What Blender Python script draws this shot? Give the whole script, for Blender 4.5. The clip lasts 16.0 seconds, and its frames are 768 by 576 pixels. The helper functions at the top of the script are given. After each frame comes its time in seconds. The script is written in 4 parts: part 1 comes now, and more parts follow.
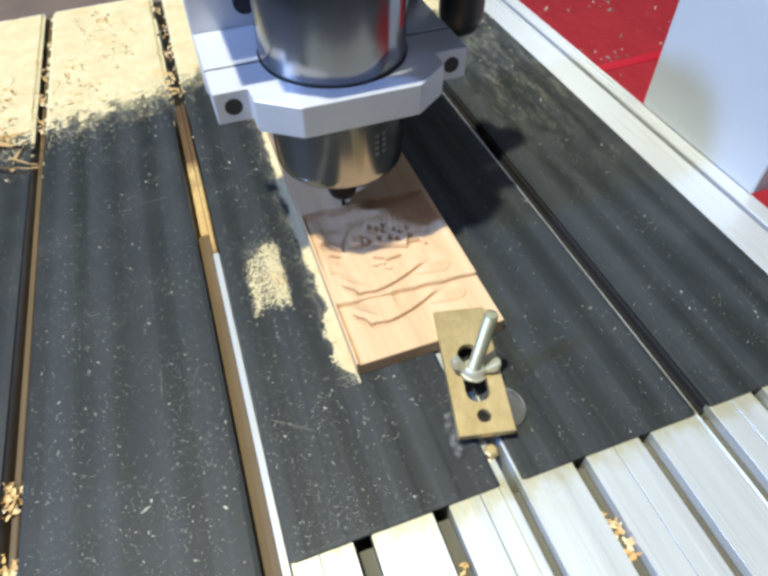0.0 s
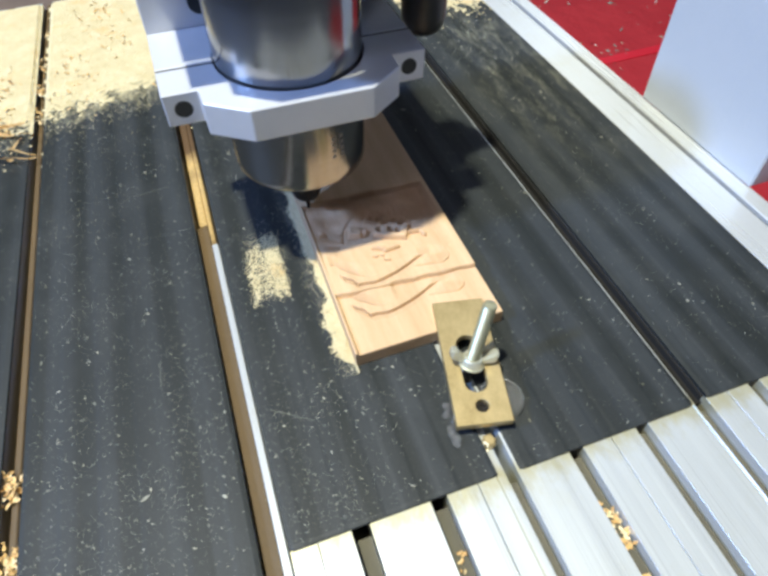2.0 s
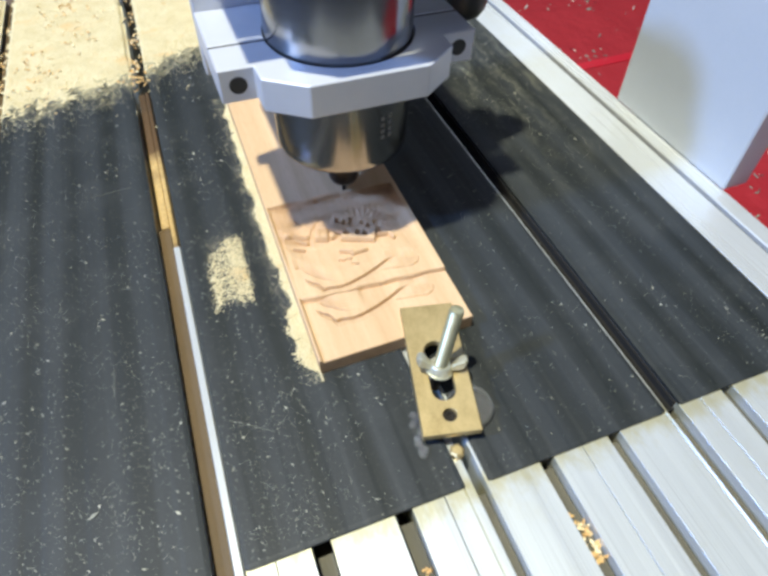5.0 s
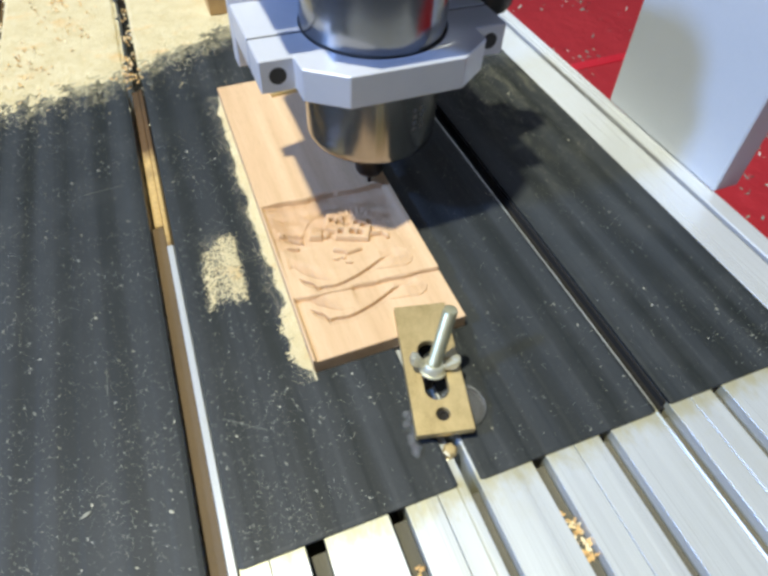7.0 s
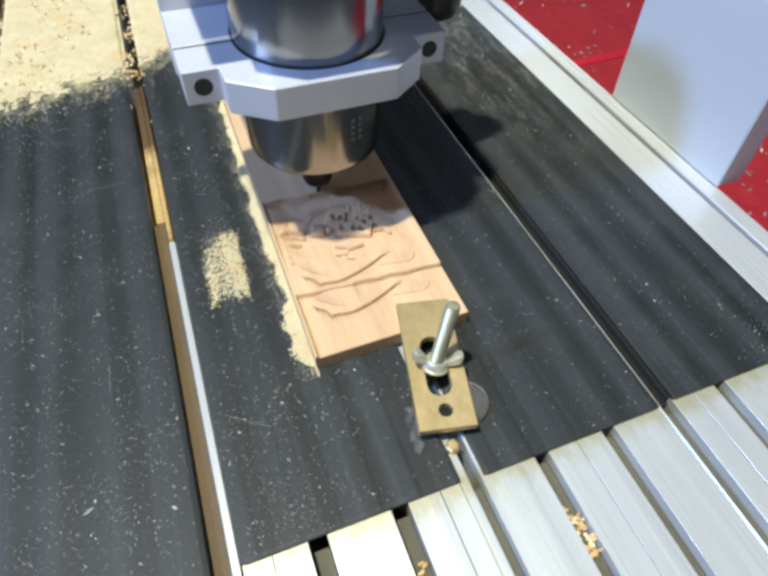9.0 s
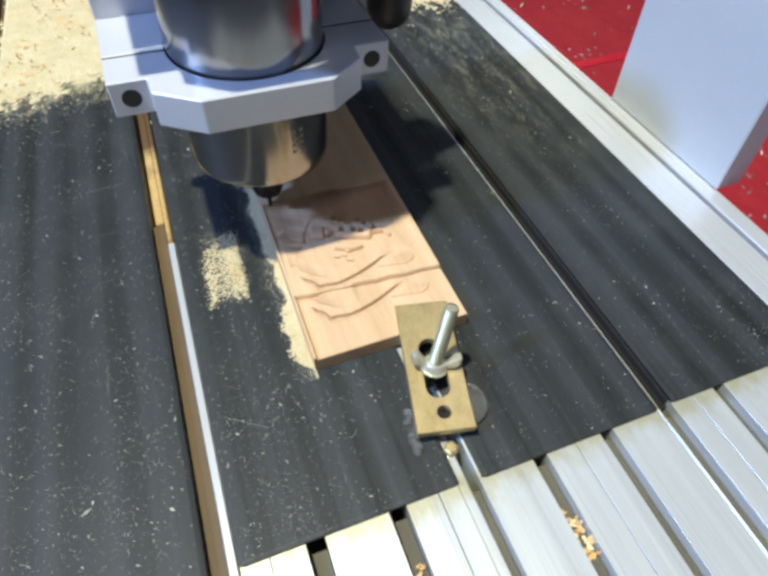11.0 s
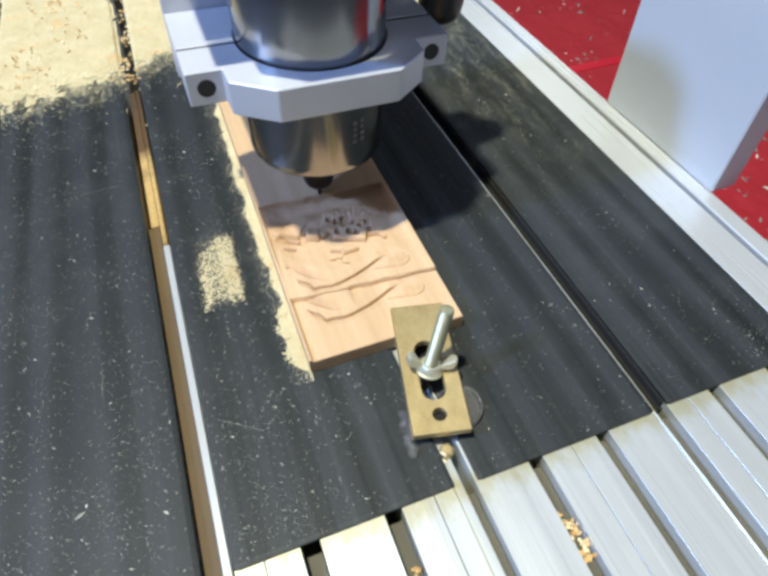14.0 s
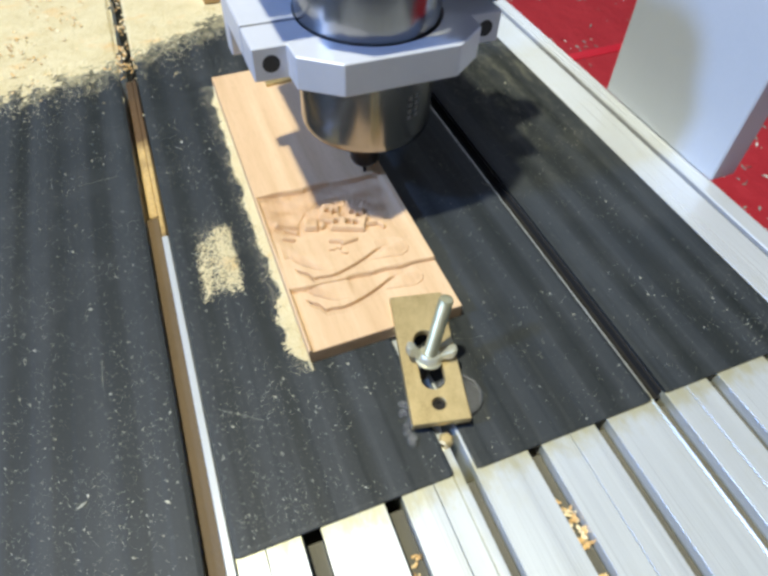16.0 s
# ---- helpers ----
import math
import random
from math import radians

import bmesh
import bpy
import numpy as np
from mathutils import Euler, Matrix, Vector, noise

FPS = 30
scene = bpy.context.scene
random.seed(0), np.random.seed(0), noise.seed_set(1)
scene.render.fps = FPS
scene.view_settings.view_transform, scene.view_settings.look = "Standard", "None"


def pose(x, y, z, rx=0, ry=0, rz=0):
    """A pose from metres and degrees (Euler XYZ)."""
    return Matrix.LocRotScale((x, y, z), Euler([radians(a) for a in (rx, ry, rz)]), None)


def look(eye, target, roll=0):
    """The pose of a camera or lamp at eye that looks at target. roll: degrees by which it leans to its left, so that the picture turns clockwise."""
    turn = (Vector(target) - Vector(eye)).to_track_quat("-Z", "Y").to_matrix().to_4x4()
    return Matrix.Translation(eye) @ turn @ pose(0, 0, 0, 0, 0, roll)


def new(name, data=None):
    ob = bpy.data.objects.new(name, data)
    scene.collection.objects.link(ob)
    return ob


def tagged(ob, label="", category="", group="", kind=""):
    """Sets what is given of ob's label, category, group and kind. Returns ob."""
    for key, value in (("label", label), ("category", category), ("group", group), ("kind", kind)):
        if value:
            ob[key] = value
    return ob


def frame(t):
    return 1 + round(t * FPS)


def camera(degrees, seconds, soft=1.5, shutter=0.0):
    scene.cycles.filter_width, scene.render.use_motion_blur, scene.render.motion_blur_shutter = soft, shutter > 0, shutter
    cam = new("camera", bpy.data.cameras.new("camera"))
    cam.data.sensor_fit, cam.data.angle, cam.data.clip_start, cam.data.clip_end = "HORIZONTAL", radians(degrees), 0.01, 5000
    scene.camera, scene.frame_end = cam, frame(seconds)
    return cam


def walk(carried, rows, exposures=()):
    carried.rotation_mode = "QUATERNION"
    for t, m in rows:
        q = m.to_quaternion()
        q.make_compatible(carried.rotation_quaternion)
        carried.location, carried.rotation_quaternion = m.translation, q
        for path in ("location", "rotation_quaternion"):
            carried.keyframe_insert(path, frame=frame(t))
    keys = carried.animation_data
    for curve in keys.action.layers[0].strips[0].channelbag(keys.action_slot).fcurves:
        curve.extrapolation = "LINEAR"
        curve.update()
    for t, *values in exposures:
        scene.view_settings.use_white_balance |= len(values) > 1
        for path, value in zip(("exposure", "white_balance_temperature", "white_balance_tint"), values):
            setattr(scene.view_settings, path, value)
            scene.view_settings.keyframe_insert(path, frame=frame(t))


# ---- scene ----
cam = camera(68.0, 16.0, soft=3.3)

PATH = [
    (0, (0.033, -0.108, 0.352), (0.41, 1.13, -1.173), -3.2),
    (0.5, (0.032, -0.112, 0.352), (0.404, 1.129, -1.171), -3.3),
    (1, (0.031, -0.112, 0.353), (0.401, 1.121, -1.177), -3.2),
    (1.5, (0.031, -0.111, 0.352), (0.406, 1.114, -1.184), -2.8),
    (2, (0.032, -0.11, 0.351), (0.408, 1.112, -1.188), -2.9),
    (2.5, (0.032, -0.11, 0.351), (0.414, 1.11, -1.187), -2.5),
    (3, (0.035, -0.109, 0.349), (0.424, 1.112, -1.187), -2.3),
    (3.5, (0.041, -0.107, 0.345), (0.439, 1.114, -1.188), -2.1),
    (4, (0.046, -0.105, 0.341), (0.46, 1.112, -1.191), -1.8),
    (6.5, (0.047, -0.105, 0.339), (0.499, 1.098, -1.193), -0.1),
    (7, (0.046, -0.105, 0.341), (0.502, 1.095, -1.194), 0.1),
    (7.5, (0.047, -0.105, 0.34), (0.504, 1.097, -1.192), 0.0),
    (8, (0.047, -0.104, 0.339), (0.504, 1.095, -1.195), 0.0),
    (8.5, (0.047, -0.104, 0.339), (0.498, 1.092, -1.2), -0.1),
    (9, (0.045, -0.105, 0.34), (0.495, 1.089, -1.2), -0.1),
    (11.5, (0.046, -0.105, 0.34), (0.499, 1.095, -1.195), 0.1),
    (12, (0.046, -0.105, 0.339), (0.502, 1.097, -1.193), 0.1),
    (12.5, (0.048, -0.105, 0.338), (0.505, 1.098, -1.193), 0.1),
    (13, (0.048, -0.104, 0.338), (0.504, 1.095, -1.196), 0.1),
    (13.5, (0.047, -0.105, 0.338), (0.507, 1.096, -1.194), 0.2),
    (14, (0.047, -0.106, 0.339), (0.51, 1.098, -1.19), 0.3),
    (14.5, (0.047, -0.106, 0.338), (0.498, 1.073, -1.213), 0.3),
    (15, (0.047, -0.107, 0.338), (0.499, 1.071, -1.214), 0.3),
    (15.5, (0.047, -0.106, 0.339), (0.504, 1.067, -1.215), 0.6),
    (16, (0.047, -0.106, 0.339), (0.503, 1.071, -1.212), 0.2),
]
walk(cam, [(t, look(eye, target, roll)) for t, eye, target, roll in PATH], exposures=((0, 0.15), (4, 0.15), (6.4, 0.0), (16, 0.0)))

# ---- light ----
def rgb(h):
    v = [int(h[i:i + 2], 16) / 255 for i in (0, 2, 4)]
    return tuple(c / 12.92 if c < 0.04045 else ((c + 0.055) / 1.055) ** 2.4 for c in v)


def lamp(name, eye, target, size, watts, colour):
    data = bpy.data.lights.new(name, "AREA")
    data.shape, data.size, data.energy, data.color = "DISK", size, watts, colour
    ob = new(name, data)
    ob.matrix_world = look(eye, target)
    return ob


# hall lights: one spotlight nearly overhead, one cool and lower from the side, a soft ceiling panel
lamp("hall_spot_overhead", (-1.05, -0.05, 4.6), (0.15, 0.25, 0.0), 0.20, 335, (0.97, 0.955, 0.76))
lamp("hall_spot_side", (-4.3, 0.1, 3.9), (0.15, 0.25, 0.0), 0.45, 295, (0.28, 0.48, 1.0))
# added fill lamp without a known source, puts sheen on the right-hand mats
lamp("mat_sheen_fill", (4.4, 6.0, 4.6), (0.3, 0.3, 0.0), 2.4, 35, (0.82, 0.91, 1.0))
lamp("hall_panel_front", (-2.6, -2.4, 4.6), (0.1, 0.2, 0.0), 1.5, 40, (0.66, 0.70, 1.0))

world = bpy.data.worlds.new("hall_air")
scene.world = world
world.use_nodes = True
world.node_tree.nodes["Background"].inputs[0].default_value = (0.55, 0.70, 1.0, 1)
world.node_tree.nodes["Background"].inputs[1].default_value = 0.05


# ---- materials ----
class Nodes:
    """A short way to write node materials."""

    def __init__(self, name):
        self.mat = bpy.data.materials.new(name)
        self.mat.use_nodes = True
        self.tree = self.mat.node_tree
        self.bsdf = self.tree.nodes["Principled BSDF"]
        self.coord = self.tree.nodes.new("ShaderNodeTexCoord")

    def node(self, kind, **values):
        n = self.tree.nodes.new(kind)
        for key, value in values.items():
            n.inputs[key].default_value = value
        return n

    def link(self, a, b):
        self.tree.links.new(a, b)

    def mapped(self, scale, space="Object"):
        m = self.node("ShaderNodeMapping")
        m.inputs["Scale"].default_value = scale
        self.link(self.coord.outputs[space], m.inputs["Vector"])
        return m.outputs[0]

    def noise(self, scale, detail=4.0, rough=0.6, stretch=(1, 1, 1)):
        n = self.node("ShaderNodeTexNoise", Scale=scale, Detail=detail, Roughness=rough)
        self.link(self.mapped(stretch), n.inputs["Vector"])
        return n.outputs["Fac"]

    def ramp(self, fac, stops):
        r = self.tree.nodes.new("ShaderNodeValToRGB")
        while len(r.color_ramp.elements) < len(stops):
            r.color_ramp.elements.new(0.5)
        for e, (p, c) in zip(r.color_ramp.elements, stops):
            e.position, e.color = p, (*c, 1) if len(c) == 3 else c
        self.link(fac, r.inputs[0])
        return r.outputs[0]

    def mix(self, fac, a, b, blend="MIX"):
        m = self.tree.nodes.new("ShaderNodeMix")
        m.data_type, m.blend_type = "RGBA", blend
        for value, slot in ((fac, 0), (a, 6), (b, 7)):
            if isinstance(value, (int, float)):
                m.inputs[slot].default_value = value
            elif isinstance(value, tuple):
                m.inputs[slot].default_value = (*value, 1)
            else:
                self.link(value, m.inputs[slot])
        return m.outputs[2]

    def sum(self, op, a, b=0.0, c=0.0):
        m = self.tree.nodes.new("ShaderNodeMath")
        m.operation = op
        for value, slot in ((a, 0), (b, 1), (c, 2)):
            if isinstance(value, (int, float)):
                m.inputs[slot].default_value = value
            else:
                self.link(value, m.inputs[slot])
        return m.outputs[0]

    def clamped(self, value, lo, hi):
        r = self.node("ShaderNodeMapRange")
        r.interpolation_type = "SMOOTHSTEP"
        r.inputs["From Min"].default_value, r.inputs["From Max"].default_value = lo, hi
        self.link(value, r.inputs["Value"])
        return r.outputs[0]

    def xyz(self):
        x = self.node("ShaderNodeSeparateXYZ")
        self.link(self.coord.outputs["Object"], x.inputs[0])
        return x.outputs

    def colour(self, out):
        self.link(out, self.bsdf.inputs["Base Color"])

    def rough(self, out, lo, hi):
        r = self.node("ShaderNodeMapRange")
        r.inputs["To Min"].default_value, r.inputs["To Max"].default_value = lo, hi
        self.link(out, r.inputs["Value"])
        self.link(r.outputs[0], self.bsdf.inputs["Roughness"])

    def bump(self, out, metres, strength=1.0):
        b = self.node("ShaderNodeBump", Strength=strength, Distance=metres)
        self.link(out, b.inputs["Height"])
        self.link(b.outputs[0], self.bsdf.inputs["Normal"])


def plain(name, c1, c2, rough=(0.4, 0.6), metal=0.0, scale=40.0, fine=400.0, relief=0.0002, stretch=(1, 1, 1)):
    n = Nodes(name)
    big, small = n.noise(scale, 5, 0.65, stretch), n.noise(fine, 3, 0.6, stretch)
    n.colour(n.mix(small, n.ramp(big, [(0.3, c1), (0.7, c2)]), c2, "MIX"))
    n.rough(small, *rough)
    n.bump(small, relief, 0.6)
    n.bsdf.inputs["Metallic"].default_value = metal
    return n.mat


def mat_rubber():
    """Black rubber: worn ribs, trodden-in dust, and the film of sawdust that thins out from the drift."""
    n = Nodes("dusty_black_rubber")
    x, y, _ = n.xyz()
    bend = n.sum("MULTIPLY_ADD", n.noise(1.0, 3, 0.6, (14, 1.6, 1)), 0.012, x)
    wave = n.sum("SINE", n.sum("MULTIPLY", bend, 2 * math.pi / 0.0335))
    ribs = n.sum("MULTIPLY_ADD", wave, 0.22, n.noise(1.0, 2, 0.5, (60, 1.0, 1)))
    base = n.ramp(ribs, [(0.22, (0.0090, 0.0125, 0.0135)), (0.45, (0.0145, 0.0185, 0.0210)), (0.58, (0.0200, 0.0245, 0.0285)), (0.85, (0.0260, 0.0315, 0.0365))])
    cloud = n.noise(11, 6, 0.72)
    dusty = n.mix(n.ramp(cloud, [(0.48, (0, 0, 0)), (0.80, (0.26, 0.26, 0.26))]), base, (0.085, 0.090, 0.092))
    grain = n.noise(620, 3, 0.6)
    spots = n.mix(n.ramp(grain, [(0.58, (0, 0, 0)), (0.80, (0.24, 0.24, 0.24))]), dusty, (0.13, 0.135, 0.125))
    # the drift's edge: further back towards the far side
    edge = n.sum("MULTIPLY_ADD", n.sum("MAXIMUM", n.sum("ADD", x, 0.05), 0.0), 0.50, 0.530)
    depth = n.sum("DIVIDE", n.sum("SUBTRACT", y, edge), 0.075)
    rag = n.sum("SUBTRACT", n.noise(1.0, 6, 0.72, (46, 30, 30)), 0.5)
    film = n.clamped(n.sum("MULTIPLY_ADD", rag, 2.6, depth), -0.25, 0.75)
    left = n.clamped(n.sum("MULTIPLY", x, -1.0), -0.26, -0.15)
    # thin streaks along the far mat
    streak = n.sum("MULTIPLY", n.clamped(y, 0.12, 0.52), n.clamped(n.noise(1.0, 6, 0.75, (75, 22, 20)), 0.44, 0.76))
    far = n.sum("MULTIPLY", n.sum("MULTIPLY", streak, n.clamped(x, 0.285, 0.35)), 0.75)
    cover = n.sum("MULTIPLY", film, n.sum("MULTIPLY", left, 0.95))
    n.colour(n.mix(cover, n.mix(far, spots, (0.215, 0.215, 0.170)), n.mix(grain, (0.28, 0.25, 0.15), (0.58, 0.51, 0.31))))
    n.rough(cloud, 0.46, 0.70)
    n.bsdf.inputs["Specular IOR Level"].default_value = 0.42
    n.bump(n.noise(900, 2, 0.5), 0.0003, 0.5)
    return n.mat


def mat_wood(name, lo, hi, along=(60, 3, 60)):
    n = Nodes(name)
    rings = n.noise(1.0, 5, 0.6, along)
    fleck = n.noise(1.0, 3, 0.7, (1400, 90, 1400))
    n.colour(n.mix(n.ramp(fleck, [(0.52, (0, 0, 0)), (0.75, (0.4, 0.4, 0.4))]), n.ramp(rings, [(0.3, lo), (0.72, hi)]), tuple(c * 0.66 for c in lo)))
    n.rough(fleck, 0.5, 0.72)
    n.bump(fleck, 0.00012, 0.5)
    return n.mat


def mat_aluminium(name, tone, rough, stretch, metal, stain_from=None):
    """Milled aluminium with lengthwise tool marks; stain_from: where yellow dust begins to cake against the mats."""
    n = Nodes(name)
    brush = n.noise(1.0, 4, 0.65, stretch)
    band = n.noise(1.0, 4, 0.6, (110, 2.5, 20))
    blot = n.noise(16, 5, 0.7)
    clean = n.ramp(brush, [(0.3, tuple(c * 0.84 for c in tone)), (0.7, tone)])
    worn = n.mix(n.ramp(blot, [(0.5, (0, 0, 0)), (0.78, (0.6, 0.6, 0.6))]), clean, tuple(c * m for c, m in zip(tone, (0.84, 0.80, 0.66))))
    line = n.ramp(n.noise(1.0, 2, 0.5, (900, 2, 20)), [(0.66, (0, 0, 0)), (0.72, (0.5, 0.5, 0.5))])
    worn = n.mix(line, worn, tuple(c * 0.55 for c in tone))
    if stain_from is not None:
        y = n.xyz()[1]
        rag = n.sum("MULTIPLY_ADD", n.sum("SUBTRACT", n.noise(1.0, 5, 0.7, (110, 60, 60)), 0.5), 0.040, y)
        cake = n.sum("MULTIPLY", n.sum("SUBTRACT", n.clamped(rag, stain_from, stain_from + 0.020), n.clamped(y, -0.250, -0.240)), 0.7)
        worn = n.mix(cake, worn, (0.56, 0.50, 0.24))
    n.colour(worn)
    n.bsdf.inputs["Metallic"].default_value = metal
    n.rough(n.sum("MULTIPLY_ADD", band, 0.7, n.sum("MULTIPLY", brush, 0.3)), *rough)
    n.bump(brush, 0.00004, 0.4)
    return n.mat


def mat_steel():
    n = Nodes("turned_stainless_steel")
    rings = n.noise(1.0, 3, 0.5, (6, 6, 1500))
    n.colour(n.ramp(rings, [(0.3, (0.29, 0.285, 0.275)), (0.7, (0.36, 0.35, 0.335))]))
    n.bsdf.inputs["Metallic"].default_value = 1.0
    n.rough(rings, 0.15, 0.20)
    round_z = n.tree.nodes.new("ShaderNodeTangent")
    round_z.direction_type, round_z.axis = "RADIAL", "Z"
    n.link(round_z.outputs[0], n.bsdf.inputs["Tangent"])
    n.bsdf.inputs["Anisotropic"].default_value = 0.45
    n.bsdf.inputs["Anisotropic Rotation"].default_value = 0.25
    return n.mat


def mat_dust():
    n = Nodes("fine_sawdust")
    a, b = n.noise(30, 6, 0.7), n.noise(1500, 3, 0.7)
    c = n.ramp(a, [(0.35, (0.64, 0.55, 0.33)), (0.6, (0.74, 0.66, 0.43)), (0.8, (0.80, 0.73, 0.52))])
    heap = n.noise(1.0, 5, 0.65, (16, 26, 16))
    c = n.mix(n.ramp(heap, [(0.56, (0, 0, 0)), (0.70, (0.75, 0.75, 0.75))]), c, (0.74, 0.49, 0.22))
    n.colour(n.mix(n.ramp(b, [(0.35, (0.5, 0.5, 0.5)), (0.6, (0, 0, 0))]), c, (0.42, 0.31, 0.14)))
    n.rough(b, 0.85, 1.0)
    n.bump(b, 0.0012, 0.8)
    return n.mat


def mat_chips(name, stops):
    n = Nodes(name)
    g = n.tree.nodes.new("ShaderNodeNewGeometry")
    n.colour(n.ramp(g.outputs["Random Per Island"], stops))
    n.bsdf.inputs["Roughness"].default_value = 0.85
    return n.mat


def mat_carpet():
    n = Nodes("red_exhibition_carpet")
    a, b = n.noise(5, 6, 0.7), n.noise(420, 2, 0.6)
    n.colour(n.mix(b, n.ramp(a, [(0.3, (0.36, 0.012, 0.022)), (0.7, (0.52, 0.03, 0.04))]), (0.44, 0.02, 0.03)))
    n.rough(b, 0.45, 0.8)
    n.bump(n.noise(7, 5, 0.6), 0.03, 0.6)
    return n.mat


def mat_clear():
    n = Nodes("clear_plastic")
    n.bsdf.inputs["Base Color"].default_value = (0.97, 0.98, 1.0, 1)
    n.bsdf.inputs["Transmission Weight"].default_value = 0.94
    n.bsdf.inputs["IOR"].default_value = 1.45
    n.rough(n.noise(200, 3, 0.6), 0.01, 0.10)
    n.bump(n.noise(260, 3, 0.6), 0.0006, 0.6)
    return n.mat


RUBBER = mat_rubber()
BOARD = mat_wood("pale_red_beech", (0.53, 0.345, 0.19), (0.70, 0.495, 0.31))
BLOCK = mat_wood("yellow_pine", (0.45, 0.28, 0.12), (0.58, 0.38, 0.17))
STRIP = mat_aluminium("milled_table_aluminium", (0.80, 0.845, 0.87), (0.18, 0.52), (1500, 7, 30), 0.55, -0.268)
FRAME = mat_aluminium("frame_aluminium", (0.74, 0.77, 0.79), (0.18, 0.40), (2600, 8, 30), 0.45)
SLOT = plain("slot_floor_grime", (0.025, 0.026, 0.027), (0.12, 0.105, 0.075), (0.6, 0.9), 0.1, 70, 900, 0.0004, (1, 0.15, 1))
# near-black that stands in for shade down in slots, grooves and gaps
GAP_SHADE = plain("gap_shade_black", (0.004, 0.004, 0.004), (0.011, 0.010, 0.009), (0.85, 1.0), 0.0, 40, 600, 0.0003)
FILL = plain("packed_slot_dust", (0.035, 0.036, 0.038), (0.125, 0.115, 0.085), (0.7, 0.95), 0.0, 60, 900, 0.0006, (1, 0.2, 1))


def mat_caked():
    n = Nodes("caked_slot_strip")
    xyz = n.node("ShaderNodeSeparateXYZ")
    n.link(n.coord.outputs["Object"], xyz.inputs[0])
    wob = n.node("ShaderNodeMath")
    wob.operation = "MULTIPLY_ADD"
    n.link(n.noise(28, 4, 0.7), wob.inputs[0])
    wob.inputs[1].default_value = 0.16
    n.link(xyz.outputs[1], wob.inputs[2])
    c = n.ramp(wob.outputs[0], [(0.02, (0.045, 0.024, 0.009)), (0.08, (0.12, 0.066, 0.020)), (0.13, (0.52, 0.34, 0.12)), (0.20, (0.56, 0.38, 0.15)), (0.25, (0.10, 0.052, 0.018)), (0.33, (0.06, 0.032, 0.012))])
    n.colour(n.mix(n.ramp(n.noise(500, 3, 0.6), [(0.4, (0, 0, 0)), (0.7, (0.4, 0.4, 0.4))]), c, (0.10, 0.06, 0.025)))
    n.bsdf.inputs["Roughness"].default_value = 0.75
    n.bump(n.noise(260, 4, 0.7), 0.0008, 0.8)
    return n.mat


CAKED = mat_caked()
RUST = plain("stained_slot_strip", (0.045, 0.028, 0.012), (0.125, 0.080, 0.034), (0.5, 0.8), 0.0, 14, 600, 0.0004, (1, 0.5, 1))
STEEL = mat_steel()
ANODISED = plain("silver_anodised_aluminium", (0.60, 0.62, 0.68), (0.66, 0.68, 0.74), (0.36, 0.46), 0.3, 60, 1500, 0.00003)
PAINT = plain("pale_blue_white_paint", (0.46, 0.51, 0.57), (0.52, 0.56, 0.62), (0.32, 0.44), 0.0, 12, 500, 0.0001)
BLACK = plain("black_plastic", (0.010, 0.010, 0.011), (0.022, 0.022, 0.022), (0.3, 0.45), 0.0, 40, 400, 0.0001)
NUT = plain("black_oxide_steel", (0.018, 0.016, 0.015), (0.045, 0.040, 0.036), (0.28, 0.45), 0.7, 80, 800, 0.0001)
INK = plain("grey_print", (0.16, 0.16, 0.16), (0.22, 0.22, 0.22), (0.4, 0.5), 0.3, 80, 800, 0.0001)
BRASS = plain("yellow_zinc_plated_steel", (0.25, 0.17, 0.06), (0.66, 0.52, 0.27), (0.30, 0.5), 0.65, 75, 1200, 0.00015, (1, 0.6, 1))
ZINC = plain("bright_zinc_steel", (0.60, 0.61, 0.49), (0.76, 0.75, 0.62), (0.34, 0.48), 0.7, 90, 900, 0.00005)
STUD = plain("yellowed_zinc_thread", (0.44, 0.43, 0.27), (0.62, 0.60, 0.40), (0.34, 0.48), 0.75, 70, 900, 0.00005)
DUST = mat_dust()
FLECK = mat_chips("pale_wood_flecks", [(0.0, (0.12, 0.125, 0.11)), (0.5, (0.28, 0.28, 0.23)), (0.85, (0.52, 0.51, 0.40)), (1.0, (0.78, 0.76, 0.64))])
CHIP = mat_chips("wood_shavings", [(0.0, (0.52, 0.31, 0.12)), (0.4, (0.72, 0.49, 0.22)), (0.8, (0.80, 0.62, 0.35)), (1.0, (0.85, 0.74, 0.52))])
CARPET = mat_carpet()
CLEAR = mat_clear()
GRIME = plain("dusty_brown_enamel", (0.06, 0.045, 0.04), (0.15, 0.11, 0.09), (0.5, 0.8), 0.0, 18, 500, 0.0003)
WALL = plain("hall_panel_grey", (0.10, 0.12, 0.16), (0.15, 0.17, 0.21), (0.6, 0.8), 0.0, 1.2, 30, 0.001)
CEIL = plain("hall_ceiling_grey", (0.10, 0.115, 0.15), (0.14, 0.155, 0.19), (0.7, 0.9), 0.0, 1.2, 30, 0.001)


# ---- building helpers ----
def obj(name, bm, material, smooth=0.0):
    me = bpy.data.meshes.new(name)
    bmesh.ops.recalc_face_normals(bm, faces=bm.faces)
    bm.to_mesh(me)
    bm.free()
    me.materials.append(material)
    if smooth:
        me.shade_smooth()
        me.set_sharp_from_angle(angle=radians(smooth))
    return new(name, me)


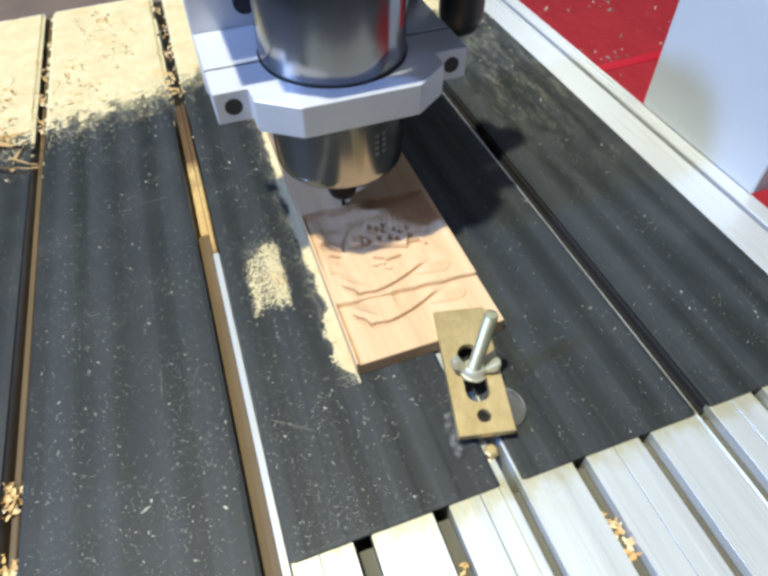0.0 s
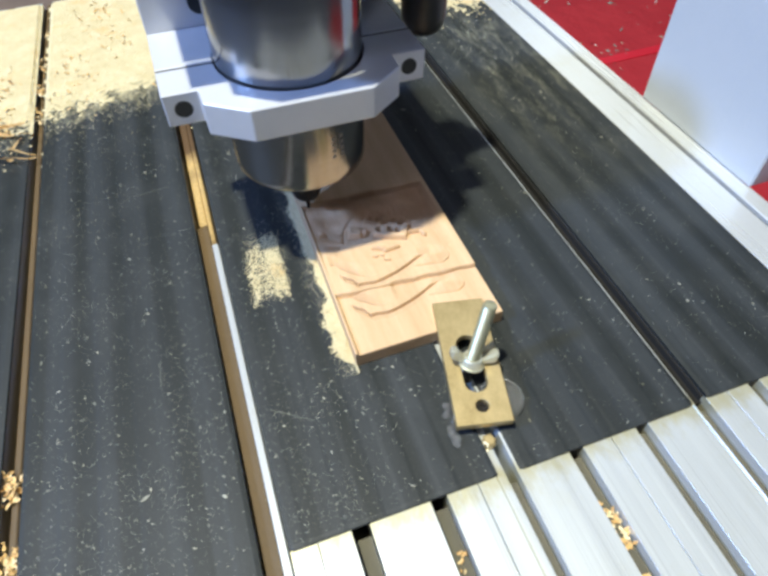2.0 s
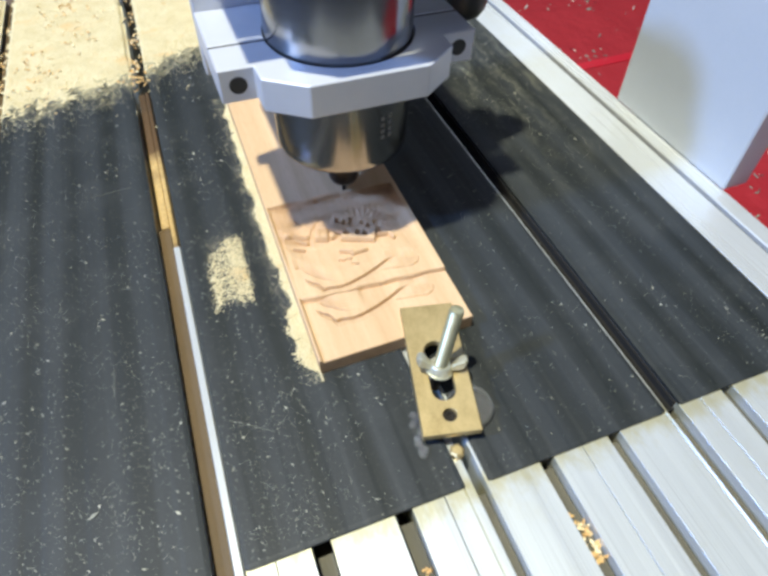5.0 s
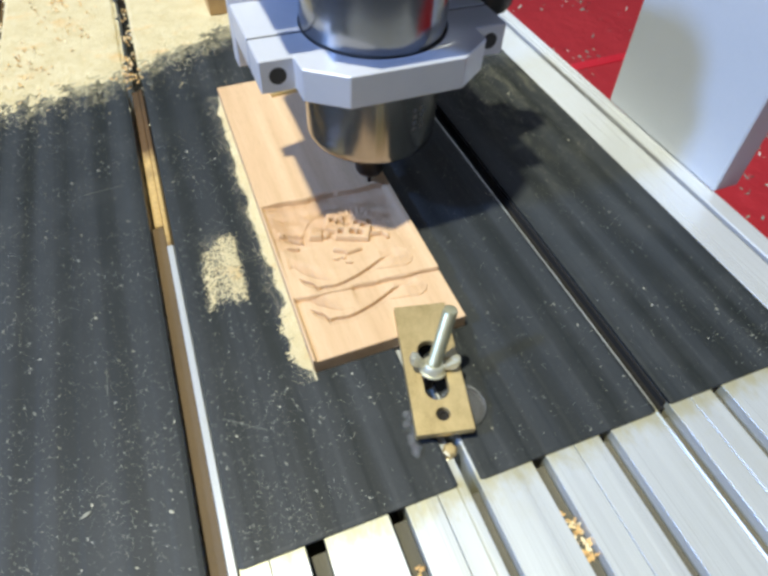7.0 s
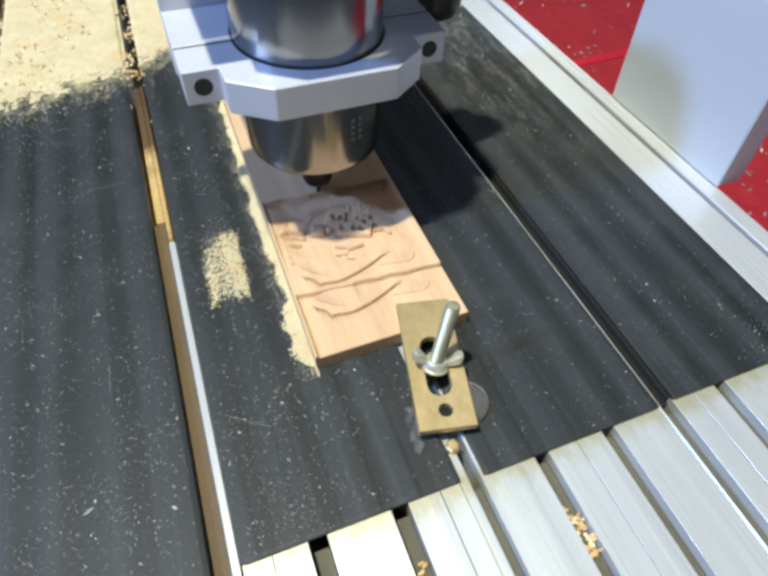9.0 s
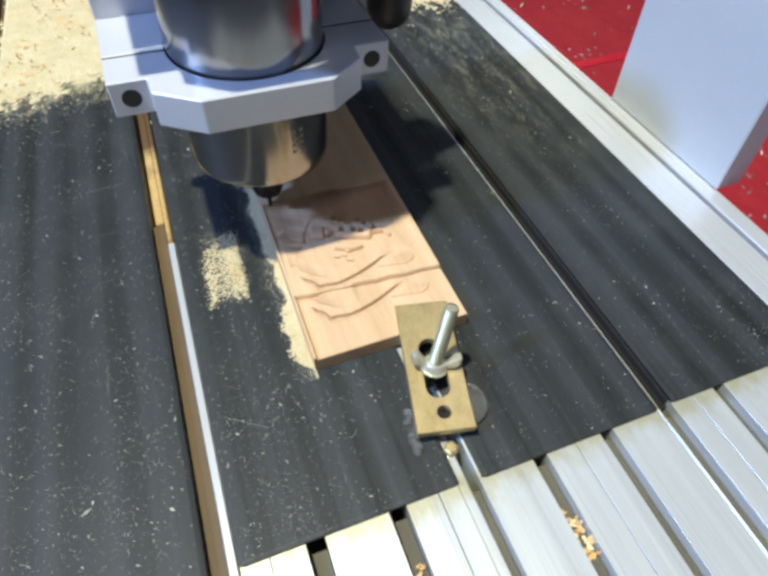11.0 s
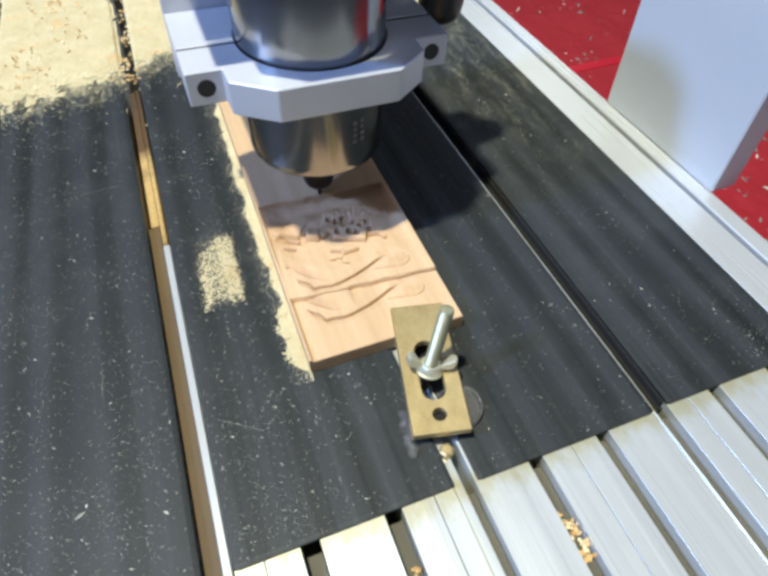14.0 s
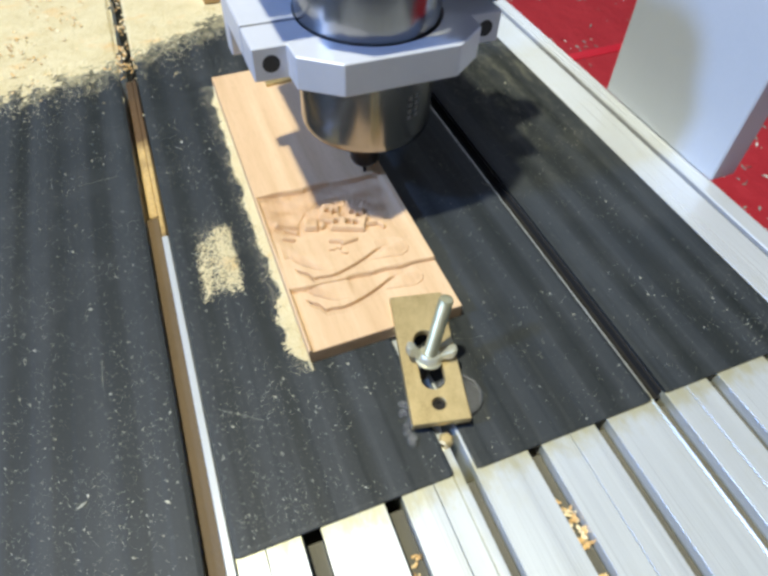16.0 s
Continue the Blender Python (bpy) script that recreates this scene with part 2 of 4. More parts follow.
def part(name, bm, material, parent, label="", smooth=0.0):
    ob = obj(name, bm, material, smooth)
    ob.parent = parent
    return tagged(ob, label) if label else ob


def box(x0, x1, y0, y1, z0, z1, bevel=0.0, seg=1, bm=None):
    fresh = bmesh.new()
    vs = [fresh.verts.new((x, y, z)) for z in (z0, z1) for y in (y0, y1) for x in (x0, x1)]
    for f in ((0, 2, 3, 1), (4, 5, 7, 6), (0, 1, 5, 4), (2, 6, 7, 3), (0, 4, 6, 2), (1, 3, 7, 5)):
        fresh.faces.new([vs[i] for i in f])
    if bevel:
        bmesh.ops.bevel(fresh, geom=fresh.edges[:], offset=bevel, segments=seg, affect="EDGES", profile=0.6)
    return joined(bm, fresh)


def joined(bm, fresh):
    if bm is None:
        return fresh
    me = bpy.data.meshes.new("join")
    fresh.to_mesh(me)
    fresh.free()
    bm.from_mesh(me)
    bpy.data.meshes.remove(me)
    return bm


def lathe(profile, seg=48, bm=None, m=None):
    """Turn (radius, height) pairs round z; ends with radius 0 are closed."""
    fresh = bmesh.new()
    rows = []
    for r, z in profile:
        if r <= 1e-9:
            rows.append([fresh.verts.new((0, 0, z))])
        else:
            rows.append([fresh.verts.new((r * math.cos(2 * math.pi * i / seg), r * math.sin(2 * math.pi * i / seg), z)) for i in range(seg)])
    for a, b in zip(rows, rows[1:]):
        for i in range(seg):
            j = (i + 1) % seg
            ring = [a[i % len(a)], a[j % len(a)], b[j % len(b)], b[i % len(b)]]
            ring = [v for k, v in enumerate(ring) if v not in ring[:k]]
            if len(ring) > 2:
                fresh.faces.new(ring)
    if m is not None:
        fresh.transform(m)
    return joined(bm, fresh)


def prism(outline, holes, z0, z1, bevel=0.0):
    """A flat plate with holes: outlines of (x, y), from z0 to z1."""
    bm = bmesh.new()
    edges = []
    for ring in (outline, *holes):
        vs = [bm.verts.new((x, y, z0)) for x, y in ring]
        edges += [bm.edges.new((a, b)) for a, b in zip(vs, vs[1:] + vs[:1])]
    fill = bmesh.ops.triangle_fill(bm, use_beauty=True, use_dissolve=True, edges=edges)
    faces = [f for f in fill["geom"] if isinstance(f, bmesh.types.BMFace)]
    up = bmesh.ops.extrude_face_region(bm, geom=faces)
    bmesh.ops.translate(bm, verts=[v for v in up["geom"] if isinstance(v, bmesh.types.BMVert)], vec=(0, 0, z1 - z0))
    if bevel:
        sharp = [e for e in bm.edges if e.is_manifold and e.calc_face_angle(0) > 0.5]
        bmesh.ops.bevel(bm, geom=sharp, offset=bevel, segments=1, affect="EDGES")
    return bm


def circle(cx, cy, r, n=24):
    return [(cx + r * math.cos(2 * math.pi * i / n), cy + r * math.sin(2 * math.pi * i / n)) for i in range(n)]


def base(name, x, y, z, rx=0, ry=0, rz=0):
    e = new(name)
    e.empty_display_size = 0.02
    e.matrix_world = pose(x, y, z, rx, ry, rz)
    return e


def soup(name, verts, faces, material, parent=None):
    me = bpy.data.meshes.new(name)
    me.from_pydata(verts, [], faces)
    me.materials.append(material)
    ob = new(name, me)
    ob.parent = parent
    return ob


# ---- the hall ----
FLOOR = -0.80
tagged(obj("floor", box(-8, 8, -7, 9, FLOOR - 0.05, FLOOR - 0.004), CEIL), "grey hall floor", "floor", kind="structure")
tagged(obj("carpet", box(-1.6, 3.2, -1.4, 4.2, FLOOR - 0.003, FLOOR, 0.001), CARPET), "red exhibition carpet with pale wood chips", "carpet", kind="structure")
for nm, b in (("wall_north", (-8.1, 8.1, 9, 9.1)), ("wall_south", (-8.1, 8.1, -7.1, -7)), ("wall_west", (-8.1, -8, -7, 9)), ("wall_east", (8, 8.1, -7, 9))):
    tagged(obj(nm, box(*b, FLOOR, 5.0), WALL), "plain grey hall wall", "wall", kind="structure")
tagged(obj("ceiling", box(-8.1, 8.1, -7.1, 9.1, 5.0, 5.1), CEIL), "grey exhibition hall ceiling", "ceiling", kind="structure")

# ---- the machine table ----
TOP = -0.003
Y0, Y1 = -0.32, 0.85
SLOTS = [(-0.325, -0.315), (-0.262, -0.252), (-0.212, -0.202), (-0.1655, -0.1515), (-0.118, -0.108), (-0.066, -0.056), (-0.0171, -0.0001), (0.038, 0.049), (0.089, 0.0995), (0.1335, 0.1475), (0.185, 0.1945), (0.2345, 0.2435), (0.2795, 0.2914), (0.326, 0.335), (0.376, 0.386)]
SEAMS = {(0.1, 0.134): 0.1205, (0.1945, 0.2345): 0.2155, (0.2914, 0.326): 0.3085, (-0.0001, 0.038): 0.017}
table = tagged(base("machine_table", 0.05, 0.25, FLOOR), "machine table of milled aluminium slot profiles", "table")


def at_table(name, bm, material, label="", smooth=0.0):
    bm.transform(Matrix.Translation((-0.05, -0.25, -FLOOR)))
    return part(name, bm, material, table, label, smooth)


def build_table():
    edges = [-0.37] + [v for s in SLOTS for v in s] + [0.4135]
    for a, b in zip(edges[::2], edges[1::2]):
        cuts = [a] + [s for (p, q), s in SEAMS.items() if a < s < b] + [b]
        for c, d in zip(cuts, cuts[1:]):
            at_table("aluminium_profile", box(c + 0.0003, d - 0.0003, Y0, Y1, -0.0448, TOP, 0.00012), STRIP)
    at_table("slot_bed", box(-0.37, 0.413, Y0, Y1, -0.052, -0.0450), SLOT, "dark slot floors")
    for a, b in SLOTS[6:]:
        at_table("slot_fill", box(a + 0.0002, b - 0.0002, Y0, -0.004, -0.0448, -0.0120, 0.0005), FILL, "grimy dust packed in the slot")
    # stained rail that fills the slot beside the mats, and the bare lip on its flank
    at_table("slot_rail", box(-0.0162, -0.0060, Y0, 0.3000, -0.0440, -0.0062, 0.0008), RUST, "brown-stained slot strip")
    at_table("slot_rail", box(-0.0136, -0.0060, 0.3002, 0.5300, -0.0440, -0.0052, 0.0018, 2), CAKED, "slot strip caked with golden dust")
    at_table("slot_lip", box(-0.0058, -0.0006, Y0, 0.2700, -0.0440, -0.0016, 0.0007), FRAME, "bare aluminium slot lip")
    at_table("slot_lip", box(-0.0058, -0.0022, 0.2702, 0.5300, -0.0440, -0.0036, 0.0012, 2), CAKED, "slot lip caked with golden dust")
    # black fill and wall liner put the slot's deep shade into colour
    at_table("slot_shade", box(0.2817, 0.2913, 0.0010, Y1, -0.0440, -0.0090), GAP_SHADE, "black fill for the shade in the slot")
    at_table("slot_shade", box(0.2896, 0.2914, 0.0030, Y1, -0.0088, -0.0031), GAP_SHADE, "black liner for the shade on the slot wall")
    at_table("slot_rail", box(-0.1605, -0.1555, Y0, Y1, -0.0440, -0.0062, 0.0008), RUST)
    at_table("slot_lip", box(0.2797, 0.2815, Y0, Y1, -0.0440, -0.0026, 0.0005), STRIP)
    at_table("slot_bar", box(0.1338, 0.1405, Y0, Y1, -0.0440, -0.0048, 0.0006), STRIP, "yellowed aluminium bar")
    # side frame: inner strip, groove filled black for its shade, outer strip
    at_table("side_rail", box(0.4140, 0.4496, Y0, Y1, -0.06, -0.0015, 0.001), FRAME)
    at_table("side_groove", box(0.4497, 0.4545, Y0, Y1, -0.06, -0.0060), GAP_SHADE)
    at_table("side_rail", box(0.4546, 0.4716, Y0, Y1, -0.06, -0.0015, 0.001), FRAME)
    at_table("table_body", box(-0.37, 0.47, Y0 + 0.01, Y1 - 0.01, -0.12, -0.0525), PAINT)
    at_table("end_beam", box(-0.37, 0.47, Y1 + 0.0005, Y1 + 0.25, -0.09, -0.012, 0.002), GRIME, "dusty brown end beam")
    for x in (-0.33, 0.43):
        for y in (Y0 + 0.04, Y1 - 0.04):
            at_table("leg", box(x - 0.035, x + 0.035, y - 0.035, y + 0.035, FLOOR, -0.121, 0.004), PAINT)


build_table()


# ---- rubber mats ----
def rubber_mat(x0, x1, y0, y1):
    """A ribbed mat: shallow lengthwise ribs on its top, soft front corners."""
    bm = bmesh.new()
    n = 44
    ys = [y0, y0 + 0.0008, y0 + 0.003] + [y0 + 0.003 + (y1 - y0 - 0.003) * i / 6 for i in range(1, 7)]
    rows = []
    for y in ys:
        near = max(0.0, 1 - (y - y0) / 0.003)
        row = []
        for i in range(n + 1):
            u = i / n
            x = x0 + (x1 - x0) * u
            rib = 0.00022 * (1 if int(u * 11) % 2 else 0)
            edge = min(u, 1 - u) * (x1 - x0)
            drop = 0.0007 * near ** 2 + (0.0004 if edge < 0.0005 else 0)
            inset = 0.0009 * max(0, 1 - edge / 0.003) ** 2 if y < y0 + 0.002 else 0
            row.append(bm.verts.new((x, y + inset, -rib - drop)))
        rows.append(row)
    for a, b in zip(rows, rows[1:]):
        for i in range(n):
            bm.faces.new((a[i], a[i + 1], b[i + 1], b[i]))
    rim = [e for e in bm.edges if e.is_boundary]
    low = bmesh.ops.extrude_edge_only(bm, edges=rim)
    for v in (g for g in low["geom"] if isinstance(g, bmesh.types.BMVert)):
        v.co.z = TOP
    return obj("rubber_mat", bm, RUBBER)


MATS = ((-0.330, -0.1655, -0.02), (-0.1515, -0.0172, -0.013), (0.0002, 0.1345, 0.0), (0.1495, 0.2790, -0.0015), (0.2915, 0.4130, 0.0))
for a, b, c in MATS:
    tagged(rubber_mat(a, b, c, Y1 - 0.02), "black ribbed rubber mat dusted with sawdust", "rubber mat", "mats on the machine table")


# ---- the carved board ----
BX0, BX1, BY0, BY1, BZ = 0.0752, 0.1900, 0.1065, 0.4700, 0.0154


def near_curve(px, py, pts, ease=9):
    """Signed height above a curve given as (x, y) knots, and whether it lies within its span."""
    xs, ys = (np.array(v) for v in zip(*pts))
    fine = np.linspace(xs[0], xs[-1], 81)
    bent = np.convolve(np.pad(np.interp(fine, xs, ys), ease // 2, mode="edge"), np.ones(ease) / ease, mode="valid")
    xs, ys = fine, bent
    return py - np.interp(px, xs, ys), (px > xs[0]) & (px < xs[-1])


def carve(x, y):
    """Depth of the cutter's work below the board's face."""
    x, y = np.asarray(x), np.asarray(y)
    step = lambda v, w: 1 / (1 + np.exp(-np.clip(v / w, -40, 40)))
    cut = lambda d, w: np.exp(-np.clip((d / w) ** 2, 0, 60))
    ledge = 0.1625 - 0.062 * (x - 0.078) + 0.0004 * np.sin(x * 260)
    notch = 0.2695 - 0.062 * (x - 0.078) + 0.0006 * np.sin(x * 150) + 0.0010 * step(x - 0.118, 0.0005) * step(0.142 - x, 0.0005)
    left = step(x - 0.0775, 0.00025)
    # the far flank of the pocket leans outwards, most of all towards the front
    lean = 0.0030 + 0.0085 * np.clip((0.262 - y) / 0.055, 0, 1)
    right = np.clip((0.1862 - x) / lean, 0, 1)
    inside = left * right * step(y - ledge, 0.0003) * step(notch - y, 0.0003)
    floor = 0.0003 + 0.0047 * np.clip((y - 0.181) / 0.032, 0, 1) ** 1.1 * np.clip((x - 0.0775) / 0.014, 0.30, 1)
    leaf = step(x - 0.0945, 0.0012) * step(0.1205 - x, 0.0010) * np.clip((y - 0.140) / 0.014, 0, 1)
    h = -0.0026 * (1 - 0.8 * leaf) * (1 - step(y - ledge, 0.0003)) * left - inside * floor
    # combed tool marks on the deep ground
    comb = np.sin(x * 4300 + 9 * np.sin(y * 310 + 2) + 5 * np.sin(x * 210)) * np.sin(y * 3300 + 9 * np.sin(x * 270 + y * 190))
    h -= inside * 0.00048 * np.clip((y - 0.208) / 0.02, 0, 1) * (1 + comb)
    h -= 0.0024 * left * cut(y - ledge + 0.0010, 0.0005 + 0.0011 * (x < 0.0915) + 0.0010 * ((x > 0.121) & (x < 0.138)) + 0.0008 * ((x > 0.141) & (x < 0.153)))
    h -= 0.0016 * left * right * cut(y - notch, 0.0007 + 0.0006 * ((x > 0.10) & (x < 0.142)))
    # two fan-shaped leaves: a wavy outer lip, an inner arc, and tool lines that run along them
    for dy in (0.0, 0.0295):
        lip = [(0.0857, 0.1525 + dy), (0.0896, 0.1472 + dy), (0.0942, 0.1440 + dy), (0.0966, 0.1374 + dy), (0.1012, 0.1378 + dy), (0.1095, 0.1360 + dy), (0.1170, 0.1368 + dy), (0.1298, 0.1402 + dy), (0.1408, 0.1445 + dy), (0.1506, 0.1492 + dy), (0.1595, 0.1506 + dy)]
        d, ok = near_curve(x, y, lip, 3)
        ends = np.clip((x - 0.0857) / 0.003, 0, 1) * np.clip((0.1595 - x) / 0.010, 0, 1)
        h -= 0.0030 * ok * ends * cut(d, 0.00055 + 0.00025 * np.sin(x * 900) ** 2)
        h -= 0.0016 * ok * ends * step(-d, 0.0002) * np.clip(1 + d / 0.006, 0, 1)
        arc = [(0.0815, 0.1650 + dy), (0.0858, 0.1655 + dy), (0.0880, 0.1600 + dy), (0.0932, 0.1528 + dy), (0.1006, 0.1462 + dy), (0.1075, 0.1425 + dy), (0.1160, 0.1418 + dy)]
        a, ok = near_curve(x, y, arc, 5)
        h -= 0.0018 * ok * cut(a, 0.00055) * np.clip((0.116 - x) / 0.02, 0.25, 1) * (1 if dy else (x > 0.088))
        fan = ok * step(a - 0.0012, 0.0003) * (y < (0.205 if dy else 0.1600)) * np.clip(1 - a / 0.022, 0, 1)
        h -= 0.00050 * fan * np.clip((0.116 - x) / 0.012, 0, 1) * (0.3 + np.sin(a * 2700 + 2.2 * np.sin(x * 330)))
        tail = [(0.1438, 0.1405 + dy), (0.1566, 0.1380 + dy), (0.1676, 0.1362 + dy), (0.1735, 0.1390 + dy), (0.1752, 0.1440 + dy)]
        b, ok = near_curve(x, y, tail, 5)
        h -= 0.0013 * ok * cut(b, 0.00055)
        r = np.hypot((x - 0.160) / 1.35, y - 0.1480 - dy)
        h -= 0.00022 * (x > 0.152) * (r < 0.011) * (1 + np.sin(r * 4600))

    def raised(cx, cy, long, wide, turn, tall, soft=0.0003):
        """A chunk left standing, its top eased at the rim."""
        c, s = math.cos(math.radians(turn)), math.sin(math.radians(turn))
        u, v = (x - cx) * c + (y - cy) * s, -(x - cx) * s + (y - cy) * c
        return tall * step(long / 2 - np.abs(u), soft) * step(wide / 2 - np.abs(v), soft)

    # the flower head: a toothed block pierced by two rows of pits, a smaller block and stems beside it
    rise, moat = np.zeros_like(x), np.zeros_like(x)
    for cx, cy, long, wide, turn, tall in (
            (0.1415, 0.2170, 0.0275, 0.0165, -27, 0.0034), (0.1290, 0.2325, 0.0150, 0.0190, -27, 0.0030), (0.1495, 0.2245, 0.0120, 0.0130, -27, 0.0026),
            (0.1120, 0.2250, 0.0105, 0.0105, -20, 0.0036), (0.1195, 0.2225, 0.0050, 0.0060, 20, 0.0024),
            (0.1590, 0.2095, 0.0105, 0.0020, -10, 0.0030), (0.1650, 0.2050, 0.0020, 0.0080, 18, 0.0026),
            (0.0915, 0.2310, 0.0190, 0.0016, -22, 0.0026), (0.0945, 0.2245, 0.0110, 0.0018, -40, 0.0024), (0.0905, 0.2165, 0.0090, 0.0016, -20, 0.0022),
            (0.0850, 0.2325, 0.0040, 0.0030, -10, 0.0030), (0.1250, 0.2005, 0.0110, 0.0028, -32, 0.0026), (0.1345, 0.1962, 0.0130, 0.0026, 4, 0.0026),
            (0.1190, 0.1924, 0.0040, 0.0018, -30, 0.0016), (0.1247, 0.1920, 0.0036, 0.0018, -50, 0.0016), (0.1272, 0.1846, 0.0044, 0.0014, -30, 0.0014)):
        rise = np.maximum(rise, raised(cx, cy, long, wide, turn, tall * 1.2))
        moat = np.maximum(moat, raised(cx, cy - 0.0007, long + 0.0012, wide + 0.0014, turn, 0.0017))
    for cx, cy in ((0.1288, 0.2355), (0.1338, 0.2318), (0.1392, 0.2265), (0.1470, 0.2262), (0.1514, 0.2212), (0.1316, 0.2202), (0.1409, 0.2167), (0.1460, 0.2136)):
        rise -= raised(cx, cy, 0.0040, 0.0052, -25, 0.0058, 0.00035) * (rise > 0.0005)
    # thin petals that fan out behind the block
    for k in range(13):
        a = math.radians(112 - 11.5 * k)
        cx, cy = 0.1440 + 0.0225 * math.cos(a), 0.2235 + 0.0190 * math.sin(a)
        rise = np.maximum(rise, raised(cx, cy, 0.0110, 0.0013, math.degrees(a) + 14 * math.sin(k * 2.3), 0.0014))
    h -= moat * inside * (rise < 0.0004)
    h += rise * np.clip(inside * 1.2, 0, 1) * np.clip(floor / 0.0028, 0.45, 1)
    # arc of the dome round the flower head
    rr = np.hypot(x - 0.134, (y - 0.2165) / 1.02)
    ang = np.arctan2(y - 0.2165, x - 0.134)
    h -= 0.0018 * inside * cut(rr - 0.0335, 0.0007) * (ang > 1.5)
    h += inside * 0.0008 * step(0.0335 - rr, 0.0003) * step(y - 0.2165, 0.002)
    return np.minimum(h, 0.0)


def carved_board():
    xs = np.concatenate([[BX0, BX0 + 0.0006], np.linspace(BX0 + 0.0012, BX1 - 0.0012, 420), [BX1 - 0.0006, BX1]])
    ys = np.concatenate([[BY0, BY0 + 0.0006], np.linspace(0.110, 0.275, 600), np.linspace(0.285, BY1 - 0.0008, 14), [BY1]])
    gx, gy = np.meshgrid(xs, ys)
    gz = BZ + carve(gx, gy)
    gz[0, :] -= 0.0007
    gz[-1, :] -= 0.0007
    gz[:, 0] -= 0.0007
    gz[:, -1] -= 0.0007
    ny, nx = gx.shape
    verts = np.stack([gx, gy, gz], -1).reshape(-1, 3).tolist()
    faces = [(j * nx + i, j * nx + i + 1, (j + 1) * nx + i + 1, (j + 1) * nx + i) for j in range(ny - 1) for i in range(nx - 1)]
    ring = list(range(nx)) + [j * nx + nx - 1 for j in range(1, ny)] + [(ny - 1) * nx + i for i in range(nx - 2, -1, -1)] + [j * nx for j in range(ny - 2, 0, -1)]
    low = len(verts)
    verts += [(verts[k][0], verts[k][1], 0.0003) for k in ring]
    m = len(ring)
    faces += [(ring[k], low + k, low + (k + 1) % m, ring[(k + 1) % m]) for k in range(m)]
    faces.append(tuple(range(low + m - 1, low - 1, -1)))
    return soup("wooden_board", verts, faces, BOARD)


tagged(carved_board(), "pale reddish wooden board with half-finished relief carving", "wooden board")


# ---- the front clamp ----
def strap_clamp(name):
    """Slotted strap, drawn with its length along y and its underside at z = 0."""
    thing = base(name, 0, 0, 0)
    w, l, t = 0.0187, 0.0490, 0.0060
    slot = [(0.0078 * math.cos(a), -0.0185 + 0.0078 * math.sin(a)) for a in [math.pi + math.pi * i / 10 for i in range(11)]]
    slot += [(0.0078 * math.cos(a), 0.0105 + 0.0078 * math.sin(a)) for a in [math.pi * i / 10 for i in range(11)]]
    part("strap", prism([(-w, -l), (w, -l), (w, l), (-w, l)], [slot, circle(0.0005, -0.0365, 0.0044)], 0, t, 0.0005), BRASS, thing)
    part("set_screw", lathe([(0, 0.0006), (0.0042, 0.0006), (0.0042, 0.0034), (0.0022, 0.0034), (0.0020, 0.0020), (0, 0.0020)], 20, None, Matrix.Translation((0.0005, -0.0365, 0))), NUT, thing, "dark set screw in the strap's hole", 40)
    return thing


def wing_nut_bolt(length):
    """A threaded stud along z with a wing nut and washer at its foot."""
    thing = base("clamp_bolt", 0, 0, 0)
    prof, r, z = [(0, 0.0)], 0.0047, 0.0
    while z < length - 0.001:
        prof += [(r, z), (r - 0.00035, z + 0.0005)]
        z += 0.001
    prof += [(r - 0.0006, length - 0.0004), (r - 0.0016, length), (0, length)]
    part("stud", lathe(prof, 20), STUD, thing, "threaded zinc stud", 35)
    # lower end coloured black to stand in for the shadow in the strap's slot
    part("shank", lathe([(0, -0.016), (0.0036, -0.016), (0.0036, -0.0001), (0, -0.0001)], 16), NUT, thing, "lower shank, black for the shade below the nut", 40)
    nut = part("wing_nut", lathe([(0.0048, 0.0013), (0.0080, 0.0013), (0.0074, 0.0058), (0.0064, 0.0070), (0.0048, 0.0070)], 24), ZINC, thing, "bright wing nut", 40)
    nut.rotation_euler = (0, 0, radians(4))
    for s in (-1, 1):
        bm = bmesh.new()
        rows = []
        for u, wdt, lo, hi in ((0.006, 0.0028, 0.0018, 0.0066), (0.0095, 0.0026, 0.0034, 0.0096), (0.0126, 0.0036, 0.0046, 0.0126), (0.0156, 0.0034, 0.0066, 0.0134), (0.0168, 0.0020, 0.0082, 0.0122)):
            rows.append([bm.verts.new((s * u, a, b)) for a, b in ((-wdt, lo), (wdt, lo), (wdt, hi), (-wdt, hi))])
        for a, b in zip(rows, rows[1:]):
            for i in range(4):
                bm.faces.new((a[i], a[(i + 1) % 4], b[(i + 1) % 4], b[i]))
        bm.faces.new(rows[0][::-1])
        bm.faces.new(rows[-1])
        bmesh.ops.bevel(bm, geom=bm.edges[:], offset=0.0006, segments=2, affect="EDGES")
        part("wing", bm, ZINC, nut, "", 40)
    part("washer", lathe([(0.0049, 0.0), (0.0090, 0.0), (0.0090, 0.0012), (0.0049, 0.0012), (0.0049, 0.0)], 28), ZINC, thing, "", 40)
    return thing


clamp = tagged(strap_clamp("strap_clamp"), "yellowed steel strap clamp pressing the board down", "clamp", "clamps on the board")
clamp.matrix_world = pose(0.1490, 0.0760, 0.0105, 2.6, 0, -13.0)
bolt = tagged(wing_nut_bolt(0.054), "threaded stud with a bright wing nut", "bolt")
bolt.matrix_world = pose(0.1470, 0.0706, 0.0172, -11.9, 9.0, -22)

